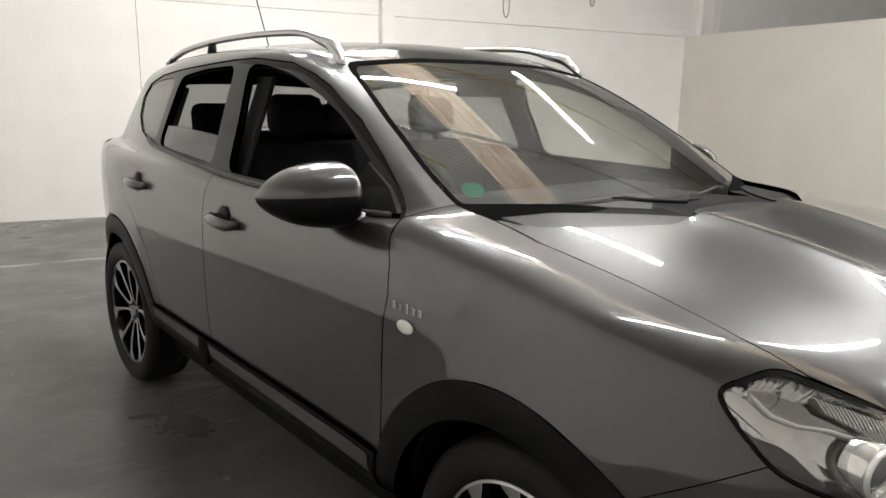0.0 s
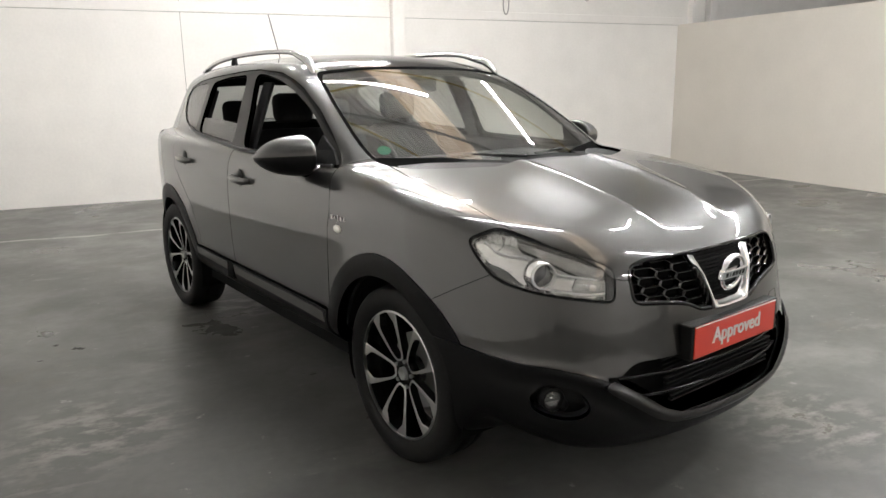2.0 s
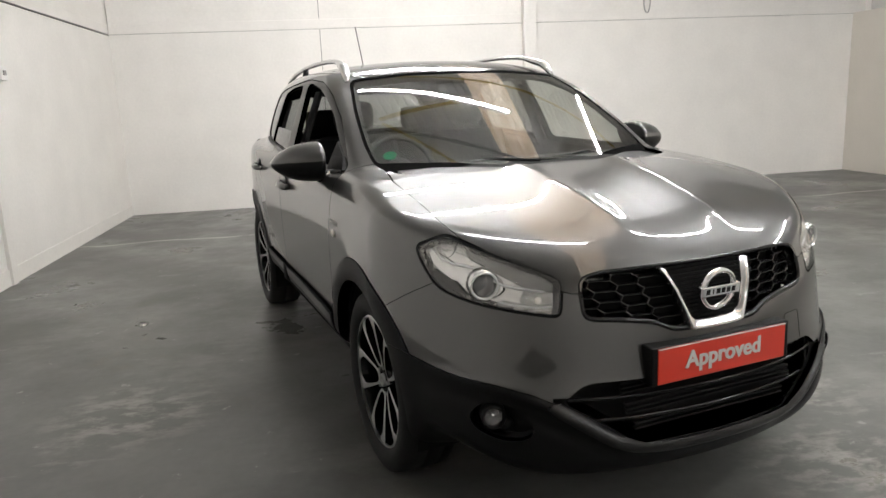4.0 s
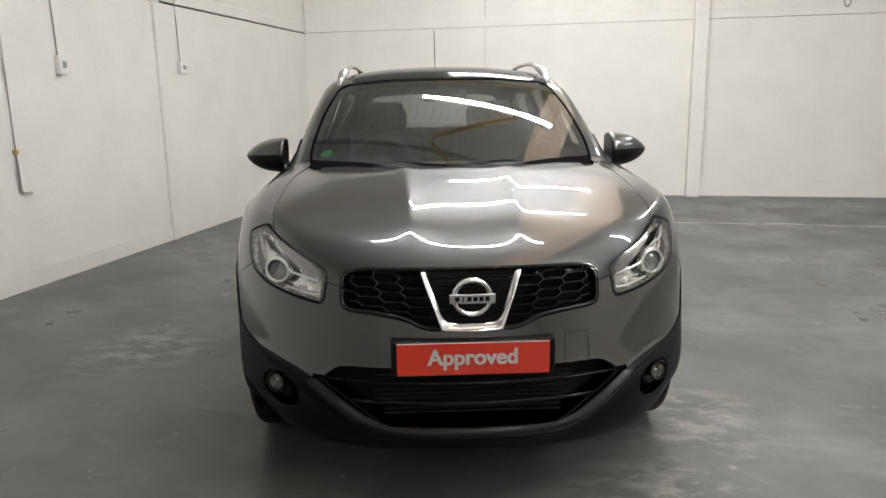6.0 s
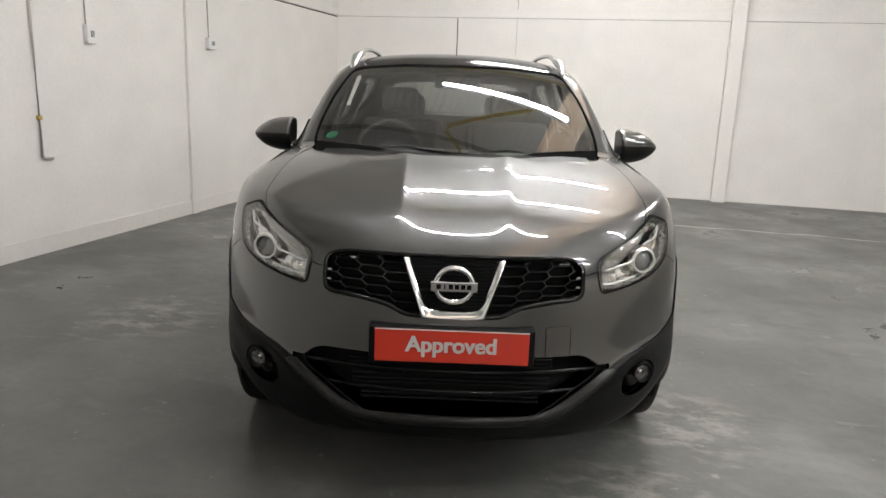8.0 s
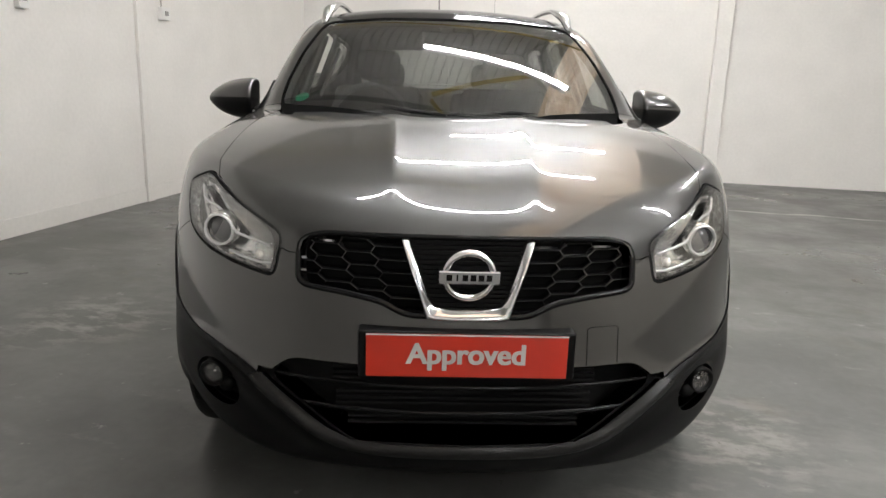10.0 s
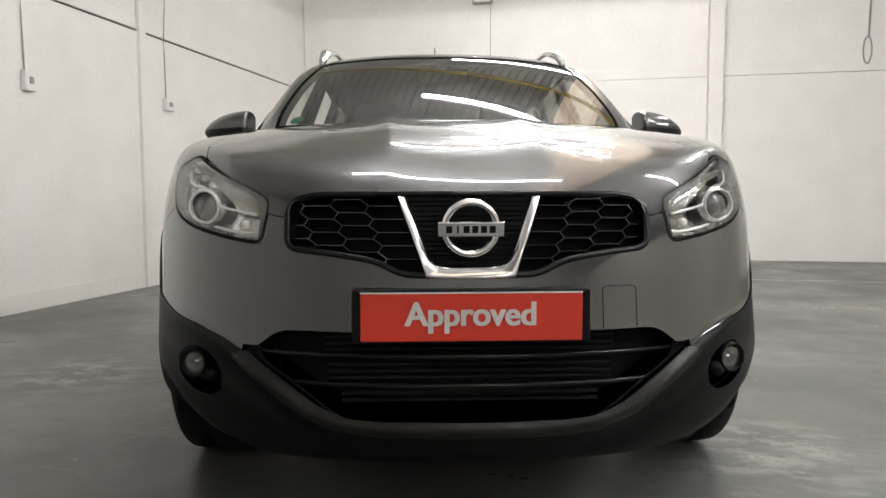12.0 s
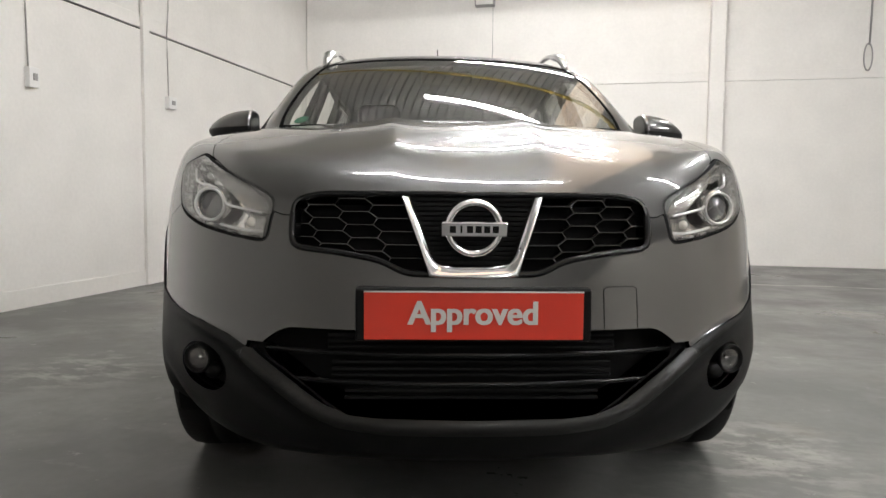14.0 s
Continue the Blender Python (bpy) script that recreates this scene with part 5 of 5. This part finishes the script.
shell = surface(mirror_shape, (0.80, 1.45, 1.02), (1.12, 1.75, 1.27), 0.006)
RIDGE = lambda v: v[:, 2] - (1.142 - 0.05 * (v[:, 1] - 1.6))
for side in (None, "flip"):
    s = -1 if side else 1
    m_top = panel("door_mirror", cut(shell, lambda v: -RIDGE(v)), PAINT, car, 0.004, 0.0, side, "door mirror with a grey cap and black base")
    panel("mirror_base", cut(shell, RIDGE), BLACK, m_top, 0.004, -0.001, side, "black lower mirror shell")
    bm = bmesh.new()
    box(bm, 0.875, 0.975, 1.670, 1.677, 1.10, 1.165, bevel=0.002)
    if s < 0:
        bmesh.ops.transform(bm, matrix=Matrix.Diagonal((-1, 1, 1, 1)), verts=bm.verts)
        bmesh.ops.reverse_faces(bm, faces=bm.faces)
    part("mirror_glass", bm, CHROME, m_top, "mirror glass", smooth=False)
    bm = bmesh.new()
    tube(bm, [(s * 0.87, 1.60, 1.085), (s * 0.845, 1.585, 1.072), (s * 0.815, 1.56, 1.066), (s * 0.80, 1.535, 1.055), (s * 0.795, 1.525, 1.04)], [0.040, 0.044, 0.046, 0.048, 0.040], 12, 0.75)
    part("mirror_arm", bm, LINER, m_top, "black mirror arm")
    bm = bmesh.new()
    tube(bm, [(s * 0.852, 1.515, 1.092), (s * 0.826, 1.50, 1.090)], 0.012, 10)
    part("mirror_indicator", bm, CHROME, m_top, "small chrome repeater end")
    bm = bmesh.new()
    tri = [(1.40, 1.108), (1.47, 1.165), (1.58, 1.222), (1.60, 1.16), (1.595, 1.105), (1.50, 1.098)]
    loops = []
    for lift in (0.005, -0.02):
        loops.append([bm.verts.new((s * (on_side(y, z) + lift), y, z)) for y, z in tri])
    bm.faces.new(loops[0])
    bm.faces.new(loops[1][::-1])
    for k in range(6):
        bm.faces.new((loops[0][k], loops[1][k], loops[1][(k + 1) % 6], loops[0][(k + 1) % 6]))
    bmesh.ops.recalc_face_normals(bm, faces=bm.faces)
    part("mirror_sail", bm, BLACK, m_top, "black mirror sail", smooth=False)

    rail_pts = [(0.594, 1.975, 1.492), (0.586, 2.03, 1.548), (0.576, 2.11, 1.575), (0.566, 2.22, 1.600), (0.559, 2.38, 1.617), (0.556, 2.75, 1.624), (0.554, 3.05, 1.617), (0.556, 3.30, 1.600), (0.560, 3.46, 1.575), (0.569, 3.58, 1.535)]
    dense = []
    cx, cz = curve([(p[1], p[0]) for p in rail_pts]), curve([(p[1], p[2]) for p in rail_pts])
    for y in np.linspace(1.975, 3.58, 44):
        dense.append((s * float(cx(y)), float(y), float(cz(y))))
    bm = bmesh.new()
    tube(bm, dense, [0.0155 + 0.012 * max(0, 1 - abs(p[1] - 2.06) / 0.18) - 0.010 * max(0, (2.02 - p[1]) / 0.045) for p in dense], 12, 0.8)
    rail = part("roof_rail", bm, SILVER, car, "silver roof rail on dark feet")
    for y in (3.08, 3.52):
        bm = bmesh.new()
        x, top = float(cx(y)), float(cz(y))
        tube(bm, [(s * (x + 0.004), y, on_top(x, y) - 0.01), (s * x, y, top)], [0.017, 0.012], 10, 1.3, up=(1, 0, 0))
        part("rail_foot", bm, BLACK, rail, "dark rail foot")

bm = bmesh.new()
tube(bm, [(0, 3.60, on_top(0, 3.60)), (0, 3.612, 1.60), (0, 3.625, 1.625)], [0.022, 0.012, 0.005], 10)
aerial = part("aerial", bm, BLACK, car, "thin black roof aerial")
bm = bmesh.new()
tube(bm, [(0, 3.622, 1.615), (0, 3.79, 1.95)], 0.0035, 6)
part("aerial_rod", bm, BLACK, aerial)

for pts, grip in ((((-0.60, 1.27), (-0.40, 1.19), (-0.15, 1.12), (0.02, 1.105)), 0.0), (((0.06, 1.10), (0.25, 1.125), (0.45, 1.20), (0.60, 1.275)), 1.0)):
    bm = bmesh.new()
    path = []
    cxy = curve(pts)
    for x in np.linspace(pts[0][0], pts[-1][0], 16):
        y = float(cxy(x)) + 0.01
        path.append((x, y - 0.012, on_top(abs(x), y - 0.012) - 0.017))
    tube(bm, path, 0.005, 6, 1.3)
    wiper = part("wiper", bm, BLACK, car, "black windscreen wiper at rest")
    bm = bmesh.new()
    x1 = pts[-1][0] if grip else pts[-1][0] - 0.05
    y1 = float(cxy(x1)) - 0.05
    mid = path[8]
    tube(bm, [(x1, y1, on_top(abs(x1), y1) - 0.016), ((x1 + mid[0]) / 2, (y1 + mid[1]) / 2 - 0.005, (on_top(abs(x1), y1) + mid[2]) / 2 - 0.006), (mid[0], mid[1], mid[2] + 0.003)], 0.006, 6)
    part("wiper_arm", bm, BLACK, wiper)

bm = bmesh.new()
c = Vector((-0.607, 1.335, 1.160))
g = gradient(skin, np.array([[0.607, 1.335, 1.160]]))[0]
n = Vector((-g[0], g[1], g[2])).normalized()
bmesh.ops.create_cone(bm, cap_ends=True, segments=28, radius1=0.030, radius2=0.030, depth=0.002, matrix=Matrix.Translation(c + n * 0.001) @ n.to_track_quat("Z", "Y").to_matrix().to_4x4())
part("sticker", bm, GREEN, car, "round green windscreen sticker", smooth=False)


# ---- cabin ----
def seat(x):
    e = new("seat")
    e.parent = car
    def cushion(name, w, y0, z0, y1, z1, thick, mat=CLOTH):
        bm = bmesh.new()
        p, q = Vector((x, y0, z0)), Vector((x, y1, z1))
        d = q - p
        m = Matrix.Translation((p + q) / 2) @ d.to_track_quat("Z", "Y").to_matrix().to_4x4()
        box(bm, -w / 2, w / 2, -thick / 2, thick / 2, -d.length / 2, d.length / 2, m, 0.045)
        part(name, bm, mat, e)
    return e, cushion


for x, w, y, tall in ((-0.37, 0.50, 2.28, 1.19), (0.37, 0.50, 2.28, 1.19), (-0.36, 0.52, 3.12, 1.14), (0.36, 0.52, 3.12, 1.14)):
    e, cushion = seat(x)
    cushion("seat_base", w, y - 0.30, 0.66, y + 0.22, 0.62, 0.18)
    cushion("backrest", w, y + 0.20, 0.62, y + 0.40, tall, 0.14)
    cushion("headrest", 0.25, y + 0.41, tall + 0.04, y + 0.43, tall + 0.21, 0.10)
    tagged(e, "dark cloth car seat with headrest")
bm = bmesh.new()
box(bm, -0.70, 0.70, 1.50, 1.82, 0.80, 1.075, bevel=0.05)
box(bm, -0.66, 0.66, 1.25, 1.55, 0.95, 1.06, bevel=0.03)
part("dashboard", bm, TRIM, car, "dark dashboard")
bm = bmesh.new()
at = Matrix.Translation((-0.37, 1.88, 1.04)) @ pose(0, 0, 0, 65, 0, 0)
revolve(bm, [(0.185 + 0.016 * math.cos(t), 0.016 * math.sin(t)) for t in [k * math.tau / 10 for k in range(11)]], 40, at)
box(bm, -0.18, 0.18, -0.02, 0.02, -0.01, 0.01, at, 0.006)
bmesh.ops.create_uvsphere(bm, u_segments=16, v_segments=10, radius=1, matrix=at @ Matrix.Diagonal((0.075, 0.07, 0.03, 1)))
part("steering_wheel", bm, TRIM, car, "dark steering wheel")
bm = bmesh.new()
box(bm, -0.125, 0.125, 1.93, 1.965, 1.40, 1.47, bevel=0.012)
tube(bm, [(0, 1.955, 1.44), (0, 1.945, 1.465), (0, 1.985, 1.50)], [0.012, 0.035, 0.035], 12)
part("inside_mirror", bm, TRIM, car, "inside rear-view mirror")
bm = bmesh.new()
box(bm, -0.80, 0.80, 1.3, 4.1, 0.27, 0.33)
part("cabin_floor", bm, LINER, car, "dark cabin floor", smooth=False)
for s in (-1, 1):
    bm = bmesh.new()
    box(bm, -0.01, 0.01, -0.055, 0.055, -0.20, 0.17, Matrix.Translation((s * 0.70, 2.40, 1.30)) @ pose(0, 0, 0, 0, s * -21, 0), 0.006)
    part("pillar_trim", bm, TRIM, car, "dark inner pillar trim")
    bm = bmesh.new()
    box(bm, -0.01, 0.01, -0.05, 0.05, -0.2, 0.13, Matrix.Translation((s * 0.70, 3.18, 1.30)) @ pose(0, 0, 0, 0, s * -21, 0), 0.006)
    part("pillar_trim", bm, TRIM, car, "dark inner pillar trim")
